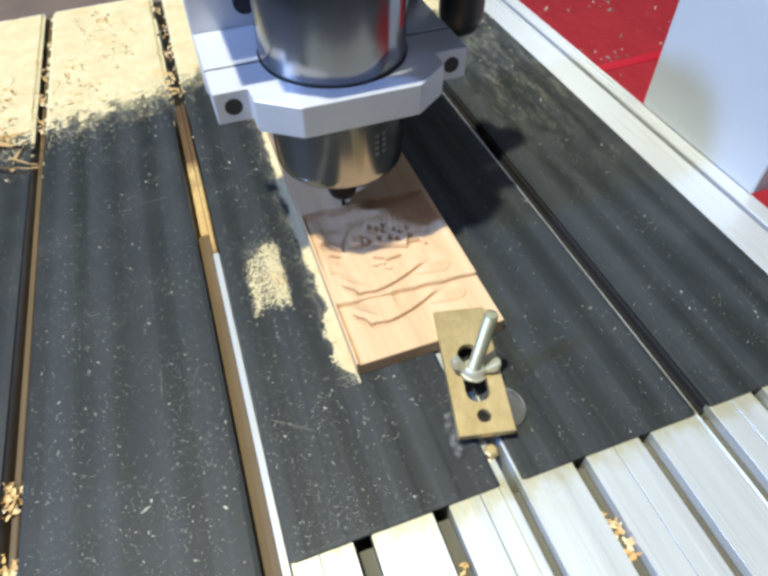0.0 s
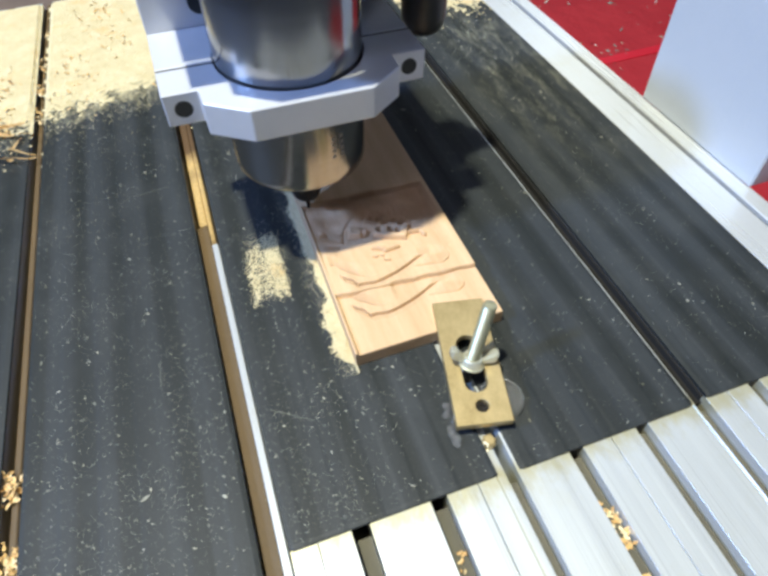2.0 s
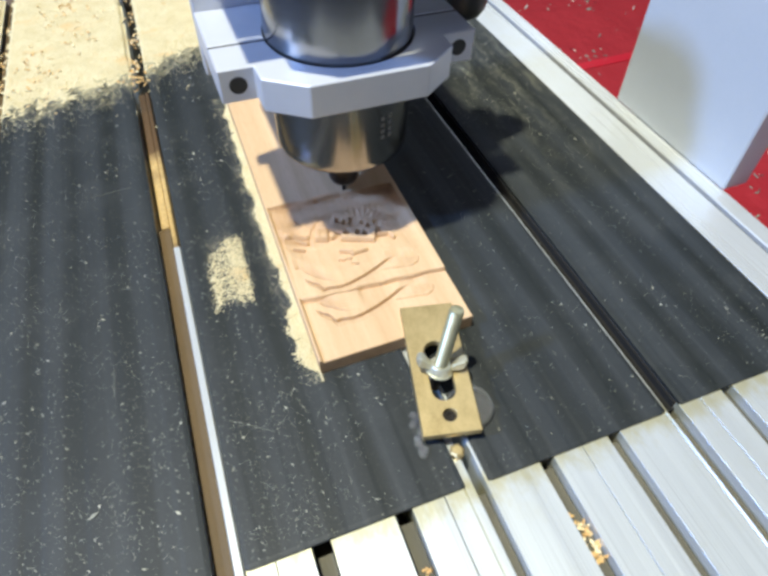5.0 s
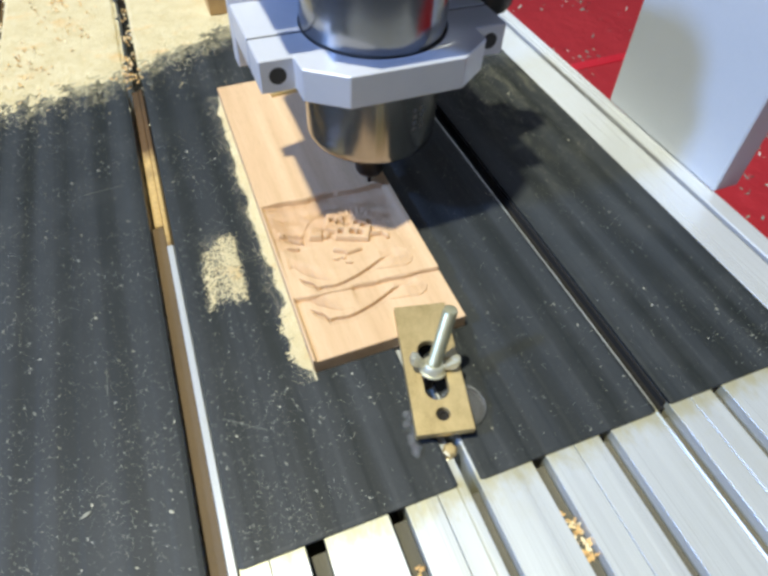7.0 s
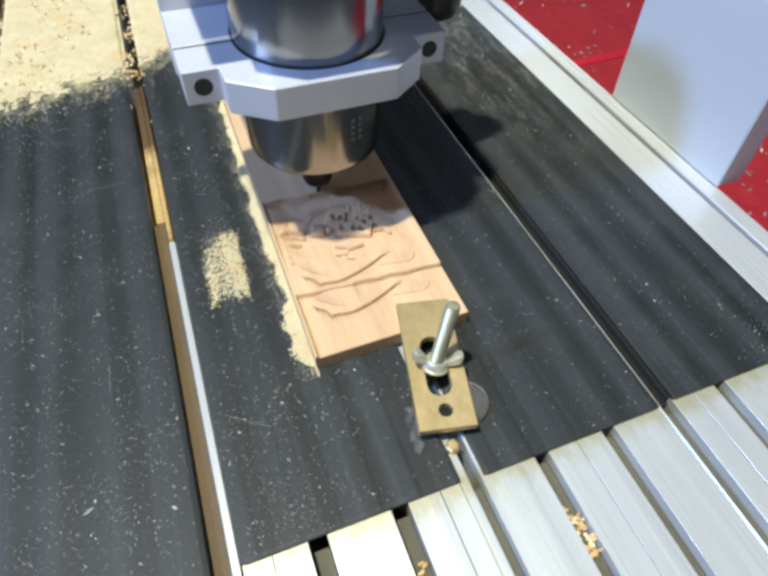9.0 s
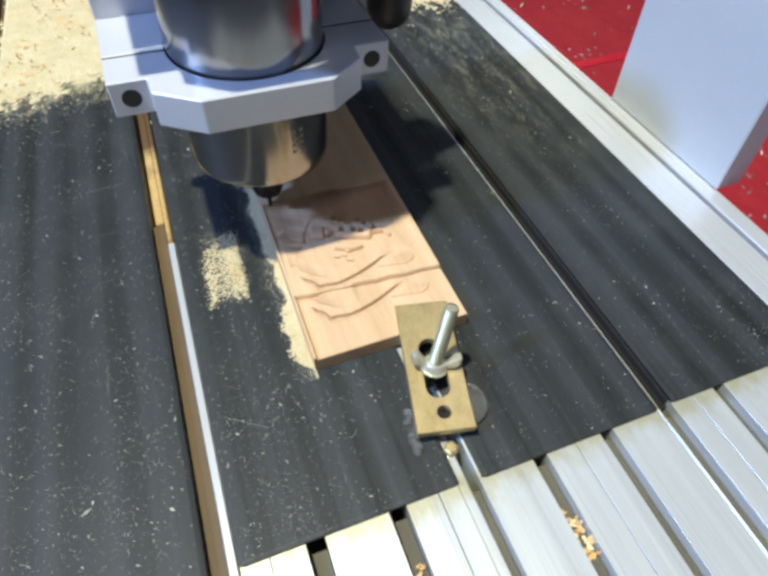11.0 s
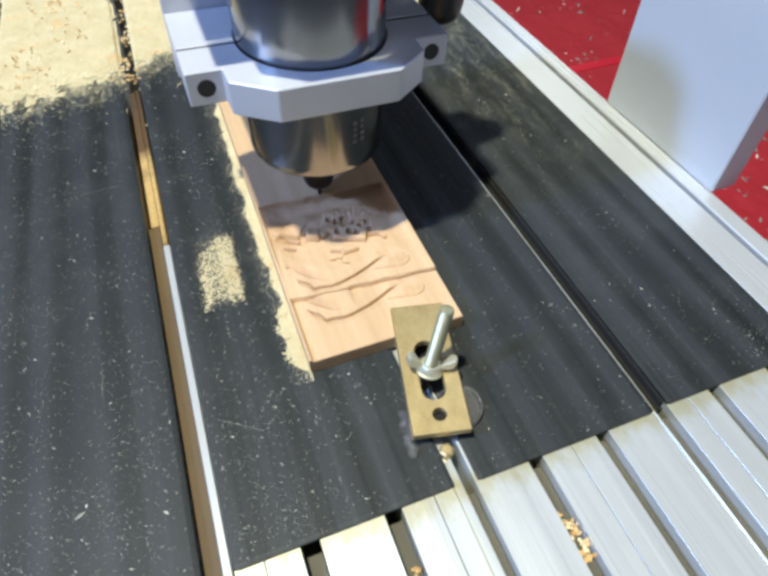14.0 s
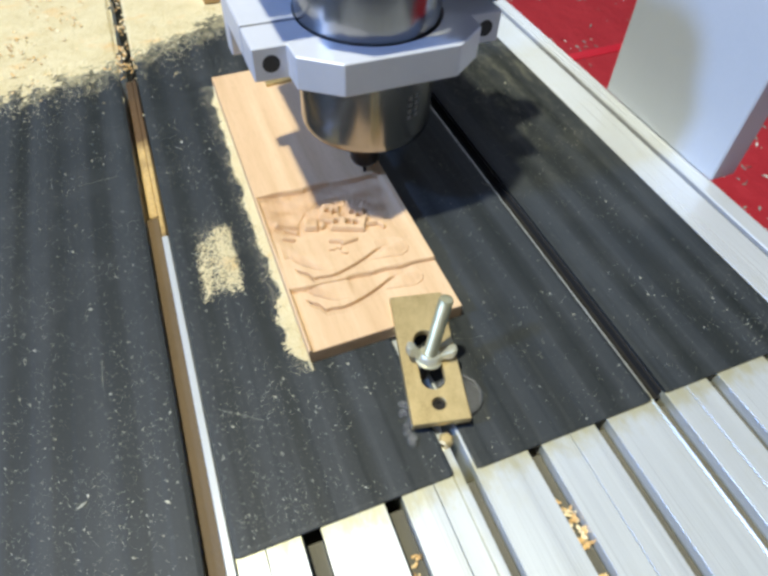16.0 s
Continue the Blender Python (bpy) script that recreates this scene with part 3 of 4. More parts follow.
# clear plastic washers under the strap
def plastic_disc(name, x, y, r, h, rx, label):
    ob = obj(name, lathe([(0, 0), (r, 0), (r, h), (r * 0.86, h * 1.15), (r * 0.8, h * 0.7), (0, h * 0.6)], 40), CLEAR, 40)
    ob.matrix_world = pose(x, y, 0.0004, rx)
    return tagged(ob, label, "plastic washer")


plastic_disc("plastic_washer", 0.1590, 0.0460, 0.0155, 0.0042, 0, "clear plastic washer under the clamp strap")

# ---- the spindle carriage ----
AX_Y = 0.2703
spindle = tagged(base("spindle_carriage", 0.1165, AX_Y, 0.0), "milling spindle in a silver clamp on its carriage", "milling spindle")


def clamp_outline(front):
    if front:
        pts = [(-0.0890, -0.0013), (-0.0890, -0.0313), (-0.0660, -0.0313), (-0.0655, -0.0474), (-0.0398, -0.0655), (0.0398, -0.0655), (0.0640, -0.0474), (0.0645, -0.0313), (0.0890, -0.0313), (0.0890, -0.0013)]
        arc = [(0.0514 * math.cos(a), -0.0013 + 0.0514 * math.sin(a)) for a in [2 * math.pi - math.pi * i / 28 for i in range(29)]]
        return pts + arc
    pts = [(0.0890, 0.0013), (0.0890, 0.0530), (-0.0890, 0.0530), (-0.0890, 0.0013)]
    arc = [(0.0514 * math.cos(a), 0.0013 + 0.0514 * math.sin(a)) for a in [math.pi - math.pi * i / 28 for i in range(29)]]
    return pts + arc


def tube_hole(x, y0, y1, z, r):
    return lathe([(0, 0), (r, 0), (r, y1 - y0), (0, y1 - y0)], 28, None, pose(x, y1, z, 90))


def spindle_parts():
    part("motor_body", lathe([(0, 0.150), (0.0508, 0.150), (0.0508, 0.3000), (0.0478, 0.3040), (0, 0.3040)], 96), STEEL, spindle, "brushed steel motor cylinder", 40)
    part("motor_nose", lathe([(0, 0.0700), (0.0410, 0.0700), (0.0462, 0.0710), (0.0494, 0.0730), (0.0504, 0.0755), (0.0504, 0.0795), (0.0507, 0.0798), (0.0507, 0.1380), (0, 0.1380)], 96), STEEL, spindle, "brushed steel nose with a rounded rim", 40)
    part("collet_nut", lathe([(0, 0.0262), (0.0070, 0.0262), (0.0108, 0.0290), (0.0126, 0.0335), (0.0126, 0.0520), (0.0110, 0.0540), (0.0110, 0.0699), (0, 0.0699)], 40), NUT, spindle, "dark collet nut", 40)
    part("cutter", lathe([(0, 0.0088), (0.0010, 0.0092), (0.0017, 0.0150), (0.0019, 0.0200), (0.0019, 0.0262), (0, 0.0262)], 16), NUT, spindle, "thin engraving cutter", 40)
    for k in range(8):
        a = radians(-90 + 17 + 7.5 * (k // 4))
        m = pose(0.05065 * math.cos(a), 0.05065 * math.sin(a), 0.0985 + 0.0050 * (k % 4), 0, 0, math.degrees(a) + 90)
        bm = box(-0.0016, 0.0016, -0.00015, 0.00015, -0.0015, 0.0015)
        bm.transform(m)
        part("printed_mark", bm, INK, spindle, "small grey printed bar")
    for z0 in (0.1357, 0.2270):
        for front in (True, False):
            bm = prism(clamp_outline(front), [], z0, z0 + 0.0225, 0.0007)
            half = part("clamp_front" if front else "clamp_rear", bm, ANODISED, spindle, "silver anodised clamp half")
            if front:
                for x in (-0.0772, 0.0772):
                    part("bolt_hole", tube_hole(x, -0.0316, -0.0285, z0 + 0.0113, 0.0058), BLACK, half, "dark counterbored bolt hole", 40)
    # black inserts paint the shade in the gap between the clamp halves
    for x in (-1, 1):
        part("clamp_gap", box(min(x * 0.0886, x * 0.0512), max(x * 0.0886, x * 0.0512), -0.0012, 0.0012, 0.1362, 0.1575), GAP_SHADE, spindle, "dark gap between the clamp halves")
    part("carriage_plate", box(-0.0890, 0.0890, 0.0536, 0.0680, 0.1100, 0.3000, 0.001), ANODISED, spindle, "flat silver carriage plate")
    # unseen block, added so that the carriage's shadow reaches further back
    part("unseen_slide_block", box(-0.0700, 0.0700, 0.0682, 0.1500, 0.1250, 0.3000, 0.002), ANODISED, spindle, "unseen silver slide block behind the plate, there for its shadow")
    part("bolt_hole", tube_hole(-0.0480, 0.0527, 0.0560, 0.1750, 0.0085), BLACK, spindle, "", 40)
    part("bolt_hole", tube_hole(0.0480, 0.0527, 0.0560, 0.1750, 0.0085), BLACK, spindle, "", 40)
    part("cable_gland", lathe([(0, 0.1300), (0.0070, 0.1308), (0.0130, 0.1345), (0.0165, 0.1400), (0.0178, 0.1480), (0.0178, 0.2300), (0, 0.2300)], 32, None, Matrix.Translation((0.1160, 0.0350, 0.003))), BLACK, spindle, "black rounded plastic plug", 40)
    part("gland_arm", box(0.0892, 0.1200, 0.0540, 0.0660, 0.1900, 0.2200, 0.001), ANODISED, spindle)


spindle_parts()

# ---- the gantry ----
gantry = tagged(base("gantry", 0.49, 0.245, 0.0), "pale blue-white painted gantry upright beside the table", "gantry")


def gantry_parts():
    def add(name, bm, label=""):
        bm.transform(Matrix.Translation((-0.49, -0.245, 0)))
        part(name, bm, PAINT, gantry, label)
    add("upright", box(0.4690, 0.4965, 0.1630, 0.3240, -0.0012, 0.62, 0.0015), "pale painted gantry upright")
    add("foot", box(0.4760, 0.4960, 0.1900, 0.3000, -0.1200, -0.0014, 0.002))


gantry_parts()


# ---- sawdust, chips and shavings ----
def fbm(x, y, scale, octaves=4):
    v, a = 0.0, 0.5
    for k in range(octaves):
        v += a * noise.noise((x * scale, y * scale, 3.1 * k))
        scale, a = scale * 2.1, a * 0.55
    return v


def dust_sheet(name, x0, x1, y0, y1, cell, height, label, sink=0.0007):
    """A heap of dust as a height field; where the height is nothing it dips under its support."""
    nx, ny = int((x1 - x0) / cell) + 1, int((y1 - y0) / cell) + 1
    verts, keep = [], []
    for j in range(ny):
        for i in range(nx):
            x, y = x0 + (x1 - x0) * i / (nx - 1), y0 + (y1 - y0) * j / (ny - 1)
            h = height(x, y)
            verts.append((x, y, max(h, -sink)))
            keep.append(h > -sink)
    faces = []
    for j in range(ny - 1):
        for i in range(nx - 1):
            q = (j * nx + i, j * nx + i + 1, (j + 1) * nx + i + 1, (j + 1) * nx + i)
            if sum(keep[k] for k in q) >= 2:
                faces.append(q)
    ob = soup(name, verts, faces, DUST)
    return tagged(ob, label, "sawdust", kind="stuff")


def on_mat(x):
    """Metres inside the nearest mat's flank, less than nothing in a gap."""
    return max(min(x - a, b - x) for a, b, _ in MATS)


def back_drift(x, y):
    edge = float(np.interp(x, (-0.33, -0.17, -0.146, -0.03, 0.0, 0.07, 0.11, 0.24, 0.30, 0.41), (0.512, 0.520, 0.534, 0.558, 0.578, 0.612, 0.64, 0.68, 0.62, 0.52)))
    thick = float(np.interp(x, (-0.33, 0.10, 0.24, 0.30, 0.41), (1.0, 1.0, 0.0, 0.0, 0.0)))
    d = y - edge + 0.020 * fbm(x, y, 24, 4)
    rag = 0.0016 * fbm(x, y, 110, 4) + 0.0018 * fbm(x + 5, y, 420, 2)
    h = thick * 0.0022 * min(max(d / 0.050, -0.4), 1.0) + (0.0011 if d > 0 else 0.0004) * thick * fbm(x, y, 45, 3) + rag * (1.0 if d < 0.03 else 0.45)
    inside = on_mat(x) + 0.002 * fbm(x, y, 90, 3)
    return min(h - 0.00015, inside * 0.8)


dust_sheet("sawdust_drift", -0.33, 0.200, 0.44, 0.835, 0.0026, back_drift, "thick pale yellow sawdust drifted over the mats")


def far_drift(x, y):
    d = (y - 0.560 - 0.4 * abs(x - 0.385)) / 0.09
    return 0.0011 * min(max(d, -1.0), 0.7) + 0.0014 * fbm(x, y, 70, 4) + 0.0012 * fbm(x + 3, y, 300, 2) - 0.0005


dust_sheet("sawdust_drift", 0.300, 0.412, 0.44, 0.72, 0.0016, far_drift, "thin pale sawdust drifting along the table edge")


def smear(x, y):
    u = (x - 0.0335 - 0.05 * (y - 0.228)) / 0.0150
    v = (y - 0.2265) / 0.0360
    inside = 1 - max(abs(u), abs(v)) ** 3 - 0.9 * max(0.0, v) * max(0.0, -u)
    return 0.0006 * min(inside, 0.5) + 0.0006 * fbm(x, y, 260, 3) + 0.0020 * fbm(x, y, 900, 2) - 0.00028


dust_sheet("sawdust_smear", 0.010, 0.056, 0.180, 0.270, 0.0009, smear, "pale sawdust smear brushed onto the mat")


def along_board(x, y):
    d = BX0 - x
    wide = float(np.interp(y, (0.105, 0.118, 0.150, 0.168, 0.175, 0.20, 0.26, 0.34, 0.45, 0.475), (0.0, 0.013, 0.015, 0.010, 0.004, 0.008, 0.010, 0.008, 0.007, 0.0)))
    wide += 0.008 * fbm(x * 0.3, y, 60, 3)
    return 0.0022 * (1 - d / max(wide * 0.8, 0.001)) * (0.6 + fbm(x, y, 120, 3)) + 0.0016 * fbm(x, y, 800, 2) - 0.0002


dust_sheet("sawdust_ridge", 0.046, BX0 + 0.0004, 0.100, 0.476, 0.0011, along_board, "pale sawdust ridge swept against the board")


def flecks(name, count, region, size, seed, material, label, z=lambda x, y: 0.0001, weight=None):
    """Loose splinters: flat four-sided slivers scattered on a support."""
    rng = random.Random(seed)
    verts, faces = [], []
    while count:
        x, y = rng.uniform(*region[0]), rng.uniform(*region[1])
        if weight and rng.random() > weight(x, y):
            continue
        count -= 1
        l = rng.uniform(*size) * (2.0 if rng.random() < 0.06 else 1.0)
        w, t, a = l * rng.uniform(0.12, 0.42), l * rng.uniform(0.08, 0.25), rng.uniform(0, math.pi)
        c, s, k, h = math.cos(a), math.sin(a), len(verts), z(x, y)
        for u, v, e in ((-l / 2, 0, 0), (0, -w / 2, t), (l / 2, 0, t * rng.uniform(0, 1.5)), (0, w / 2, 0)):
            verts.append((x + u * c - v * s, y + u * s + v * c, h + e))
        verts.append((x, y, h))
        faces += [(k, k + 1, k + 3), (k + 1, k + 2, k + 3), (k, k + 4, k + 1), (k + 1, k + 4, k + 2), (k + 2, k + 4, k + 3)]
    return tagged(soup(name, verts, faces, material), label, "wood flecks", kind="stuff")


def mat_weight(x, y):
    if on_mat(x) < 0.0015 or (BX0 - 0.001 < x < BX1 + 0.001 and BY0 < y < BY1) or (x > 0.0 and y < 0.002) or y < -0.010:
        return 0.0
    w = 0.42 + 1.1 * fbm(x, y, 14, 3) + 0.45 * fbm(x, y, 60, 2)
    return min(1.0, max(0.02, w) * (1.25 if y < 0.10 else 0.9 if y < 0.3 else 0.75) * (0.32 if x > 0.15 else 1.5 if x < 0.0 and y < 0.16 else 1.0))


def drift_weight(x, y):
    if on_mat(x) < 0.001 or (BX0 < x < BX1 and y < BY1):
        return 0.0
    edge = float(np.interp(x, (-0.33, -0.17, -0.146, -0.03, 0.0, 0.07, 0.11, 0.24), (0.478, 0.488, 0.508, 0.538, 0.556, 0.585, 0.60, 0.60)))
    return max(0.0, min(1.0, 1 + (y - edge + 0.03 * fbm(x, y, 30, 3)) / 0.045)) ** 2


def right_weight(x, y):
    if on_mat(x) < 0.001:
        return 0.0
    stripe = math.exp(-((x - 0.365) / 0.035) ** 2)
    return max(0.0, min(1.0, (y - 0.24) / 0.30)) ** 2 * (0.3 + stripe) * max(0.0, 0.7 + 1.3 * fbm(x, y, 30, 3))


def smear_weight(x, y):
    u, v = (x - 0.0335) / 0.017, (y - 0.2265) / 0.040
    return max(0.0, 1.25 - math.hypot(u, v)) ** 1.5


def ridge_weight(x, y):
    return max(0.0, 1 - (BX0 - x) / (0.022 if y > 0.18 else 0.018)) ** 2 * max(0.0, 0.6 + 1.4 * fbm(x, y, 50, 2))


SPECK = mat_chips("sawdust_specks", [(0.0, (0.42, 0.36, 0.21)), (0.5, (0.62, 0.56, 0.36)), (1.0, (0.78, 0.72, 0.52))])
flecks("sawdust_speck", 13000, ((-0.33, 0.20), (0.44, 0.60)), (0.0006, 0.0018), 21, SPECK, "sawdust thinning out over the mats", weight=drift_weight)
flecks("sawdust_speck", 9000, ((0.20, 0.413), (0.26, 0.80)), (0.0004, 0.0011), 22, FLECK, "thin sawdust streaks on the far mat", weight=right_weight)
flecks("sawdust_speck", 2600, ((0.008, 0.060), (0.175, 0.275)), (0.0004, 0.0011), 23, SPECK, "sawdust specks round the smear", weight=smear_weight)
flecks("sawdust_speck", 5200, ((0.045, BX0), (0.10, 0.48)), (0.0004, 0.0012), 24, SPECK, "sawdust specks beside the board", weight=ridge_weight)
flecks("wood_fleck", 19000, ((-0.32, 0.413), (-0.01, 0.56)), (0.0004, 0.0014), 3, FLECK, "fine pale wood flecks strewn over the mats", weight=mat_weight)
flecks("wood_flake", 130, ((-0.32, 0.413), (-0.01, 0.56)), (0.0018, 0.0038), 5, FLECK, "larger pale wood flakes on the mats", weight=lambda x, y: mat_weight(x, y) * (1.0 if y > 0.12 else 0.25))
flecks("wood_fleck", 420, ((0.20, 0.40), (0.34, 0.56)), (0.0006, 0.0020), 8, FLECK, "pale wood flecks on the far mat", weight=lambda x, y: mat_weight(x, y))
flecks("wood_fleck", 500, ((0.08, 0.184), (0.168, 0.268)), (0.0004, 0.0014), 9, CHIP, "fresh wood flecks lying in the carving", z=lambda x, y: BZ + float(carve(x, y)) + 0.0001)
flecks("wood_flake", 300, ((1.15, 2.0), (0.5, 2.4)), (0.006, 0.024), 11, FLECK, "pale chips trodden into the red carpet", z=lambda x, y: FLOOR + 0.001, weight=lambda x, y: 0.15 + max(0, 1.6 * fbm(x, y, 3, 2)))


def shavings(name, spots, seed, label):
    """Curled ribbons of wood heaped round each spot (x, y, z, spread, count, size)."""
    rng = random.Random(seed)
    verts, faces = [], []
    for sx, sy, sz, spread, count, size in spots:
        for _ in range(count):
            x, y = rng.gauss(sx, spread), rng.gauss(sy, spread * 1.3)
            r, w = size * rng.uniform(0.6, 1.5), size * rng.uniform(0.5, 1.1)
            m = pose(x, y, sz + 0.0003 + rng.uniform(0, size * 0.5), rng.uniform(-20, 20), rng.uniform(-20, 20), rng.uniform(0, 360))
            turn, n = rng.uniform(0.9, 2.6), 7
            k = len(verts)
            for i in range(n + 1):
                a = turn * i / n - 1.57
                rr = r * (1 + 0.15 * math.sin(i * 2.1))
                for s in (-1, 1):
                    p = m @ Vector((rr * math.cos(a), s * w * (0.5 + 0.2 * math.sin(i * 1.7)) + 0.1 * w * i, rr * 0.45 * (1 + math.sin(a))))
                    verts.append((p.x, p.y, max(p.z, sz + 0.0001)))
            faces += [(k + 2 * i, k + 2 * i + 1, k + 2 * i + 3, k + 2 * i + 2) for i in range(n)]
    return tagged(soup(name, verts, faces, CHIP), label, "wood shavings", kind="stuff")


shavings("wood_shavings", [(-0.0105, 0.560, -0.002, 0.010, 46, 0.0035), (-0.0105, 0.600, -0.004, 0.006, 22, 0.003), (-0.0105, 0.66, -0.004, 0.007, 26, 0.003), (-0.0105, 0.73, -0.004, 0.008, 26, 0.003), (-0.0105, 0.79, -0.004, 0.007, 20, 0.003)], 1, "orange wood shavings clogging the slot")
shavings("wood_shavings", [(-0.158, 0.54, -0.004, 0.007, 26, 0.003), (-0.158, 0.60, -0.004, 0.006, 26, 0.003), (-0.158, 0.66, -0.004, 0.007, 26, 0.003), (-0.158, 0.74, -0.004, 0.006, 20, 0.003), (-0.161, 0.10, -0.005, 0.005, 40, 0.0035), (-0.161, 0.05, -0.006, 0.005, 30, 0.003)], 2, "pale wood shavings caught in the far slot")
shavings("wood_shavings", [(-0.080, 0.76, 0.002, 0.020, 34, 0.0032), (-0.120, 0.64, 0.002, 0.018, 26, 0.003), (-0.075, 0.69, 0.002, 0.016, 22, 0.0028), (-0.210, 0.60, 0.002, 0.020, 36, 0.0034), (-0.200, 0.52, 0.002, 0.018, 40, 0.0036), (-0.105, 0.57, 0.002, 0.022, 22, 0.0028), (-0.250, 0.70, 0.002, 0.03, 30, 0.0032), (0.03, 0.78, 0.002, 0.018, 18, 0.003)], 3, "orange curls of wood on the drifted sawdust")
shavings("wood_shavings", [(0.190, -0.045, -0.010, 0.0026, 16, 0.0030), (0.190, -0.058, -0.010, 0.0026, 14, 0.0030), (0.190, -0.085, -0.010, 0.0026, 16, 0.003), (0.190, -0.110, -0.010, 0.0026, 10, 0.003), (0.0945, -0.035, -0.0105, 0.0026, 8, 0.0022)], 4, "wood shavings lying in the front slots")


def long_curl(x, y, rz, length, wide, seed):
    """One long torn ribbon of veneer, arched over its support."""
    rng = random.Random(seed)
    bm = bmesh.new()
    rows, n = [], 26
    for i in range(n + 1):
        u = i / n
        px = length * (u - 0.5)
        py = 0.012 * math.sin(u * 5.0 + seed) * (1 - u * 0.3)
        pz = 0.0008 + 0.010 * math.sin(math.pi * u) * (0.6 + 0.4 * math.sin(u * 9 + seed))
        lean = 0.8 * math.sin(u * 6 + seed)
        w = wide * (0.35 + 0.65 * math.sin(math.pi * min(u + 0.12, 1))) * rng.uniform(0.85, 1.1)
        rows.append([bm.verts.new((px, py + s * w * math.cos(lean), max(0.0004, pz + s * w * math.sin(lean)))) for s in (-1, 0, 1)])
    for a, b in zip(rows, rows[1:]):
        for i in (0, 1):
            bm.faces.new((a[i], a[i + 1], b[i + 1], b[i]))
    bmesh.ops.solidify(bm, geom=bm.faces[:], thickness=0.0004)
    ob = obj("wood_ribbon", bm, CHIP, 60)
    ob.matrix_world = pose(x, y, 0.0006, 0, 0, rz)
    return tagged(ob, "long torn ribbon of pale wood shaving", "wood shaving", "ribbons by the slot")


for k, (x, y, rz, l, w) in enumerate(((-0.185, 0.500, 12, 0.060, 0.0030), (-0.192, 0.468, -14, 0.075, 0.0024), (-0.172, 0.476, -60, 0.040, 0.0020), (-0.205, 0.515, 8, 0.070, 0.0036))):
    long_curl(x, y, rz, l, w, k)

# ---- behind the board ----
clamp_back = tagged(strap_clamp("strap_clamp"), "yellowed steel strap clamp on the board's far end", "clamp", "clamps on the board")
clamp_back.matrix_world = pose(0.1420, 0.4800, 0.0108, -2.4, 0, 2.0)
bolt_back = tagged(wing_nut_bolt(0.045), "zinc stud with a wing nut on the far clamp", "bolt")
bolt_back.matrix_world = pose(0.1335, 0.4840, 0.0175, 0, 0, 5)
tagged(obj("wood_block", box(0.099, 0.210, 0.668, 0.730, 0.0020, 0.0500, 0.001), BLOCK), "yellow pine packing block lying in sawdust", "wood block")

# packing under the heel of the front clamp
heel = base("tape_wad", 0.1222, 0.0425, 0.0002, 0, 0, -13)
tagged(heel, "crumpled clear tape under the clamp strap", "clear tape")


def tape_wad():
    rng = random.Random(6)
    for i in range(9):
        rad, hgt = rng.uniform(0.0022, 0.0042), rng.uniform(0.0012, 0.0030)
        m = pose(rng.uniform(-0.0035, 0.0020), -0.0150 + 0.0034 * i, 0, rng.uniform(-10, 10), rng.uniform(-10, 10), rng.uniform(0, 180)) @ Matrix.Diagonal((1.0, rng.uniform(0.5, 0.9), 1.0, 1.0))
        bm = lathe([(0, 0.0004), (rad, 0.0004), (rad * 1.02, hgt * 0.4), (rad * 0.8, hgt), (rad * 0.62, hgt * 0.72), (rad * 0.3, hgt * 0.95), (0, hgt * 0.8)], 9, None, m)
        part("tape_fold", bm, CLEAR, heel, "", 25)


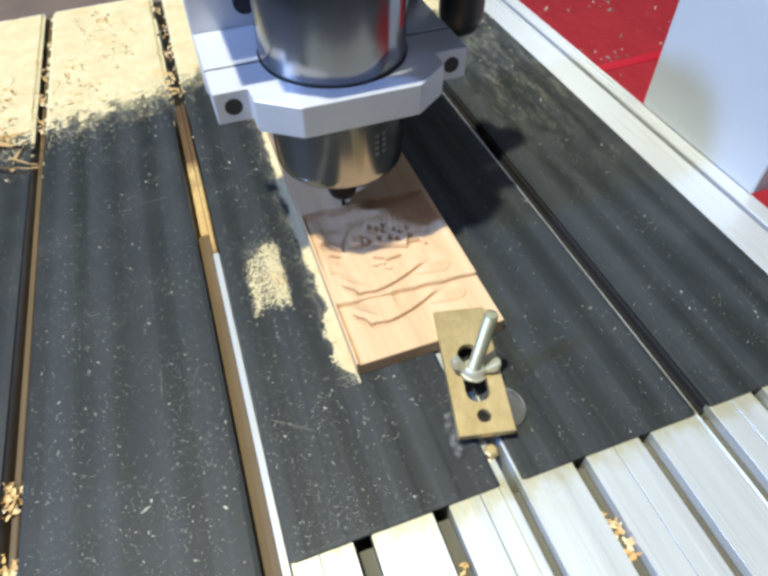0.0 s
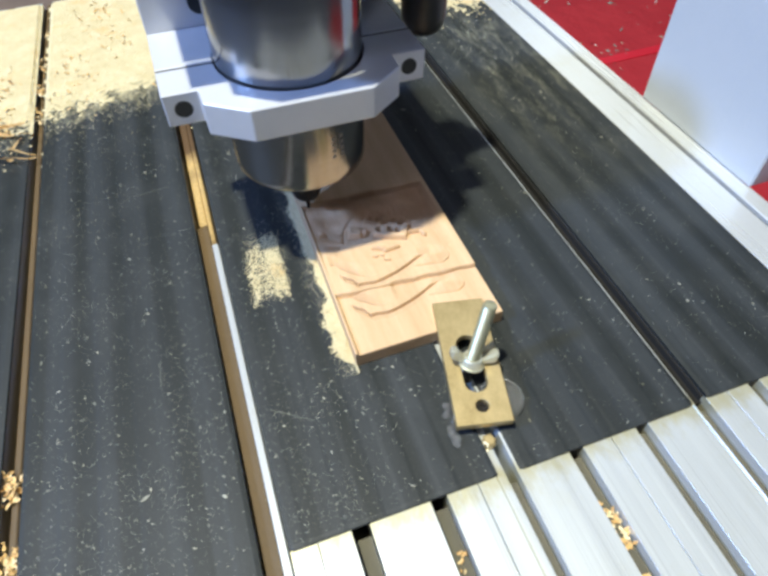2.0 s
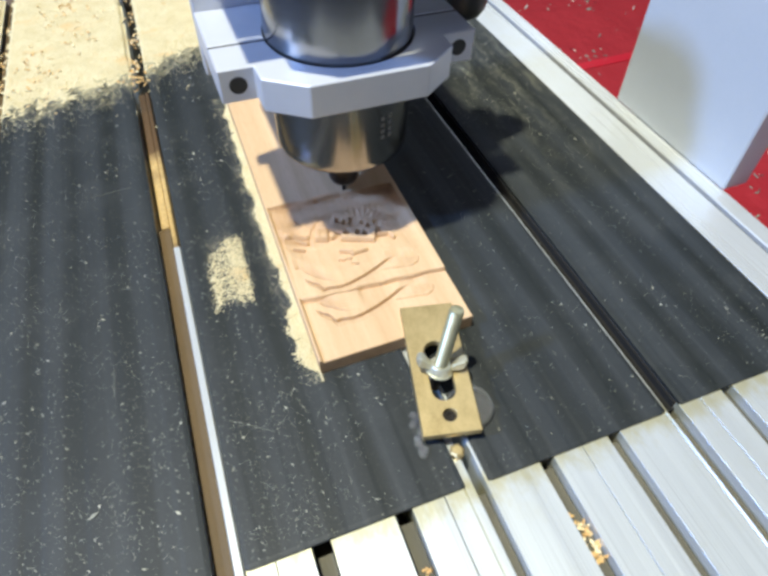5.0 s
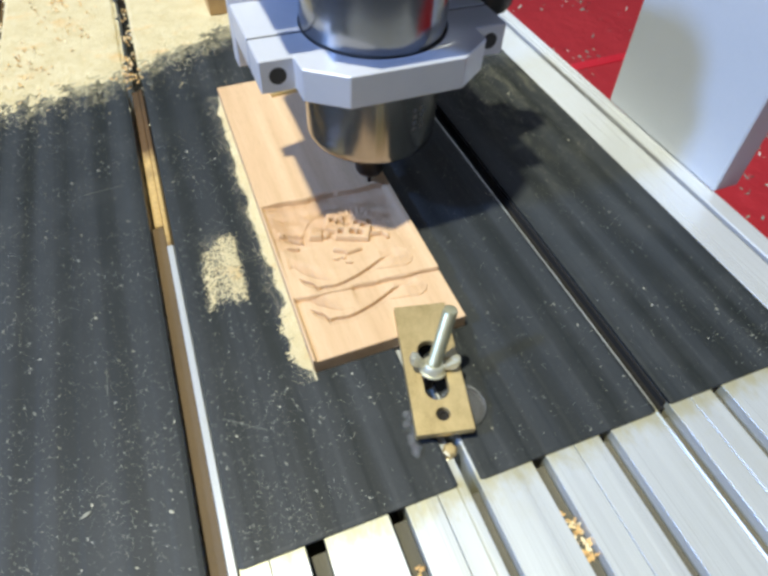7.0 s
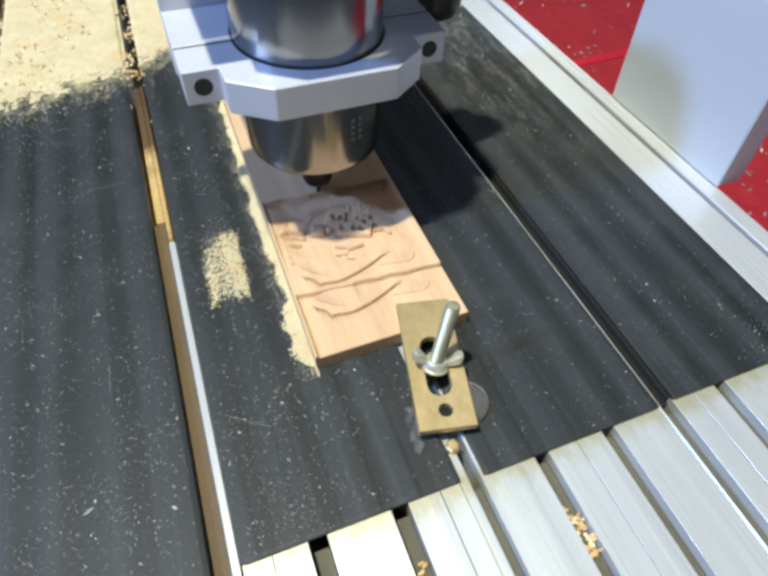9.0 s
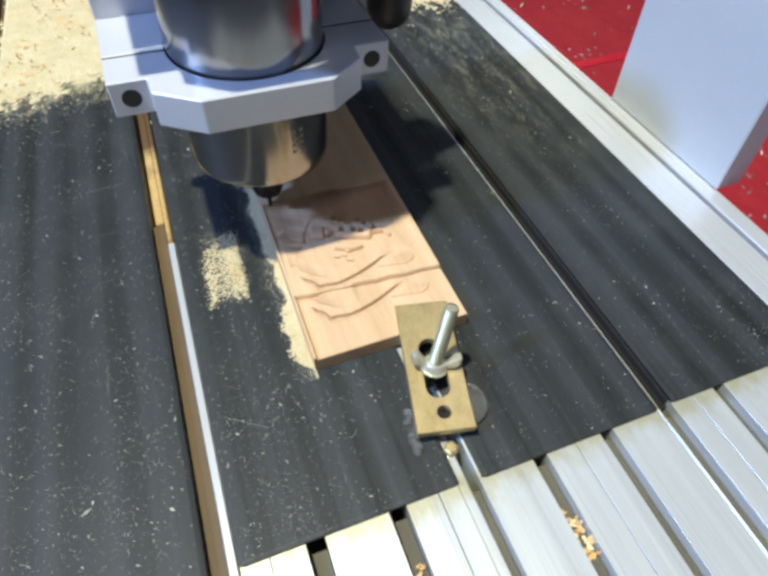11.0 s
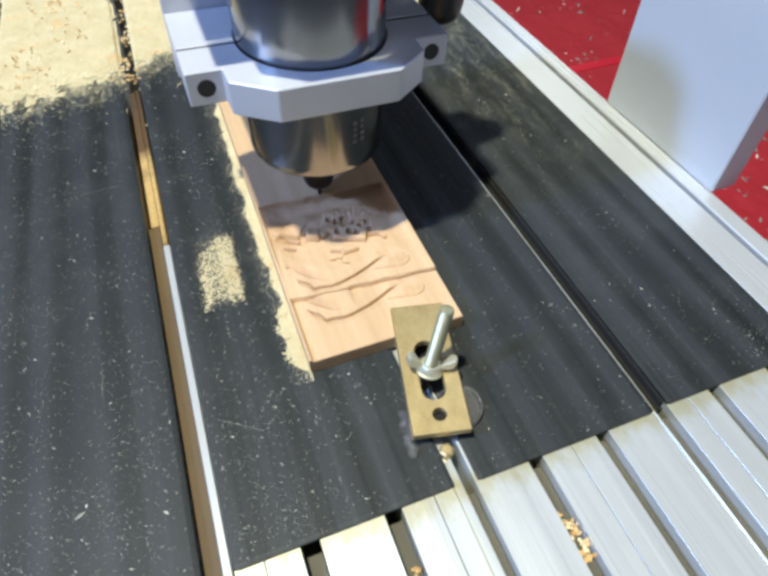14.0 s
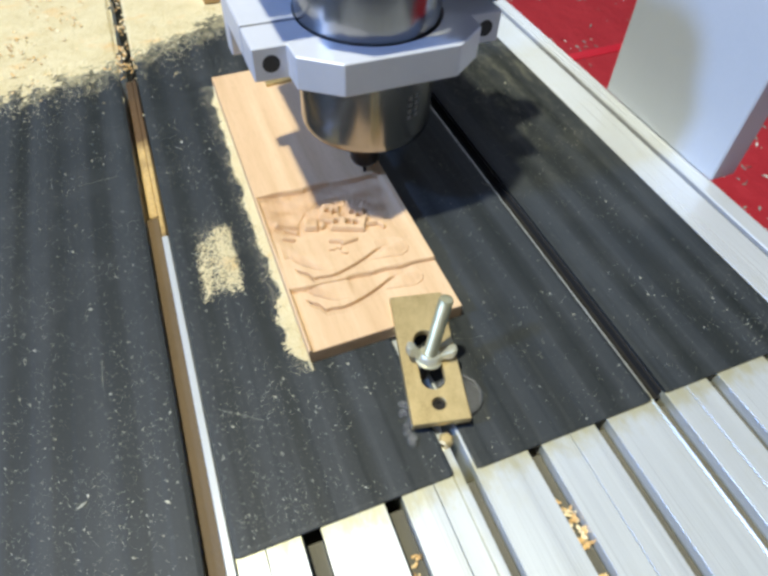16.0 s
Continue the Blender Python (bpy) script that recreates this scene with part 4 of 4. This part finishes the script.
tape_wad()
tagged(obj("packing_nut", lathe([(0, 0), (0.0050, 0), (0.0050, 0.0046), (0.0034, 0.0056), (0, 0.0056)], 6, None, pose(0.1392, 0.0225, -0.0046)), BRASS), "brass-coloured nut in the slot under the clamp", "nut")
tagged(obj("carpet_seam", box(1.30, 2.00, 1.545, 1.590, FLOOR + 0.0005, FLOOR + 0.004, 0.001), plain("red_tape", (0.60, 0.012, 0.03), (0.68, 0.02, 0.04), (0.25, 0.4), 0.0, 8, 200, 0.0004)), "glossy red tape over a carpet seam", "carpet tape", kind="structure")


def scratch(x, y, rz, length):
    bm = box(-length / 2, length / 2, -0.00011, 0.00011, 0.0, 0.00010)
    ob = obj("mat_scratch", bm, FLECK)
    ob.matrix_world = pose(x, y, 0.00005, 0, 0, rz)
    return tagged(ob, "fine pale scratch in the rubber mat", "scratch", "scratches in the mats")


for x, y, rz, l in ((0.022, 0.085, -35, 0.032), (-0.060, 0.150, 88, 0.022), (-0.05, 0.36, 3, 0.035)):
    scratch(x, y, rz, l)


# ---- what moves ----
# the cutter's way along x, and its rise and fall over the relief
SPINDLE = [
    (0, 0.1145, 0.0012), (0.5, 0.1009, 0.0), (1, 0.0930, 0.0026), (1.5, 0.0842, 0.0012), (2, 0.0827, -0.0004), (2.5, 0.0903, 0.0022),
    (3, 0.0998, 0.0012), (3.5, 0.1089, 0.0002), (4, 0.1216, -0.0013), (4.5, 0.1333, -0.0016), (5, 0.1450, -0.0012), (5.5, 0.1570, -0.0018),
    (6, 0.1695, -0.0026), (6.3, 0.1790, -0.0032), (6.5, 0.1867, -0.0034), (7, 0.1738, -0.0011), (7.5, 0.1625, -0.0020), (8, 0.1467, 0.0018),
    (8.5, 0.1385, -0.0016), (9, 0.1253, -0.0018), (9.5, 0.1130, -0.0010), (10, 0.1010, 0.0004), (10.5, 0.0915, 0.0010), (11, 0.0835, 0.0004),
    (11.3, 0.0800, -0.0002), (11.5, 0.0799, -0.0002), (12, 0.0887, 0.0020), (12.5, 0.0975, 0.0027), (13, 0.1026, 0.0012), (13.5, 0.1161, 0.0012),
    (14, 0.1308, -0.0015), (14.5, 0.1417, -0.0019), (15, 0.1494, 0.0012), (15.5, 0.1638, -0.0024), (16, 0.1735, -0.0009)]


def motions():
    walk(spindle, [(t, pose(x, AX_Y, z, 0.8, 2.0, 1.05)) for t, x, z in SPINDLE])


motions()
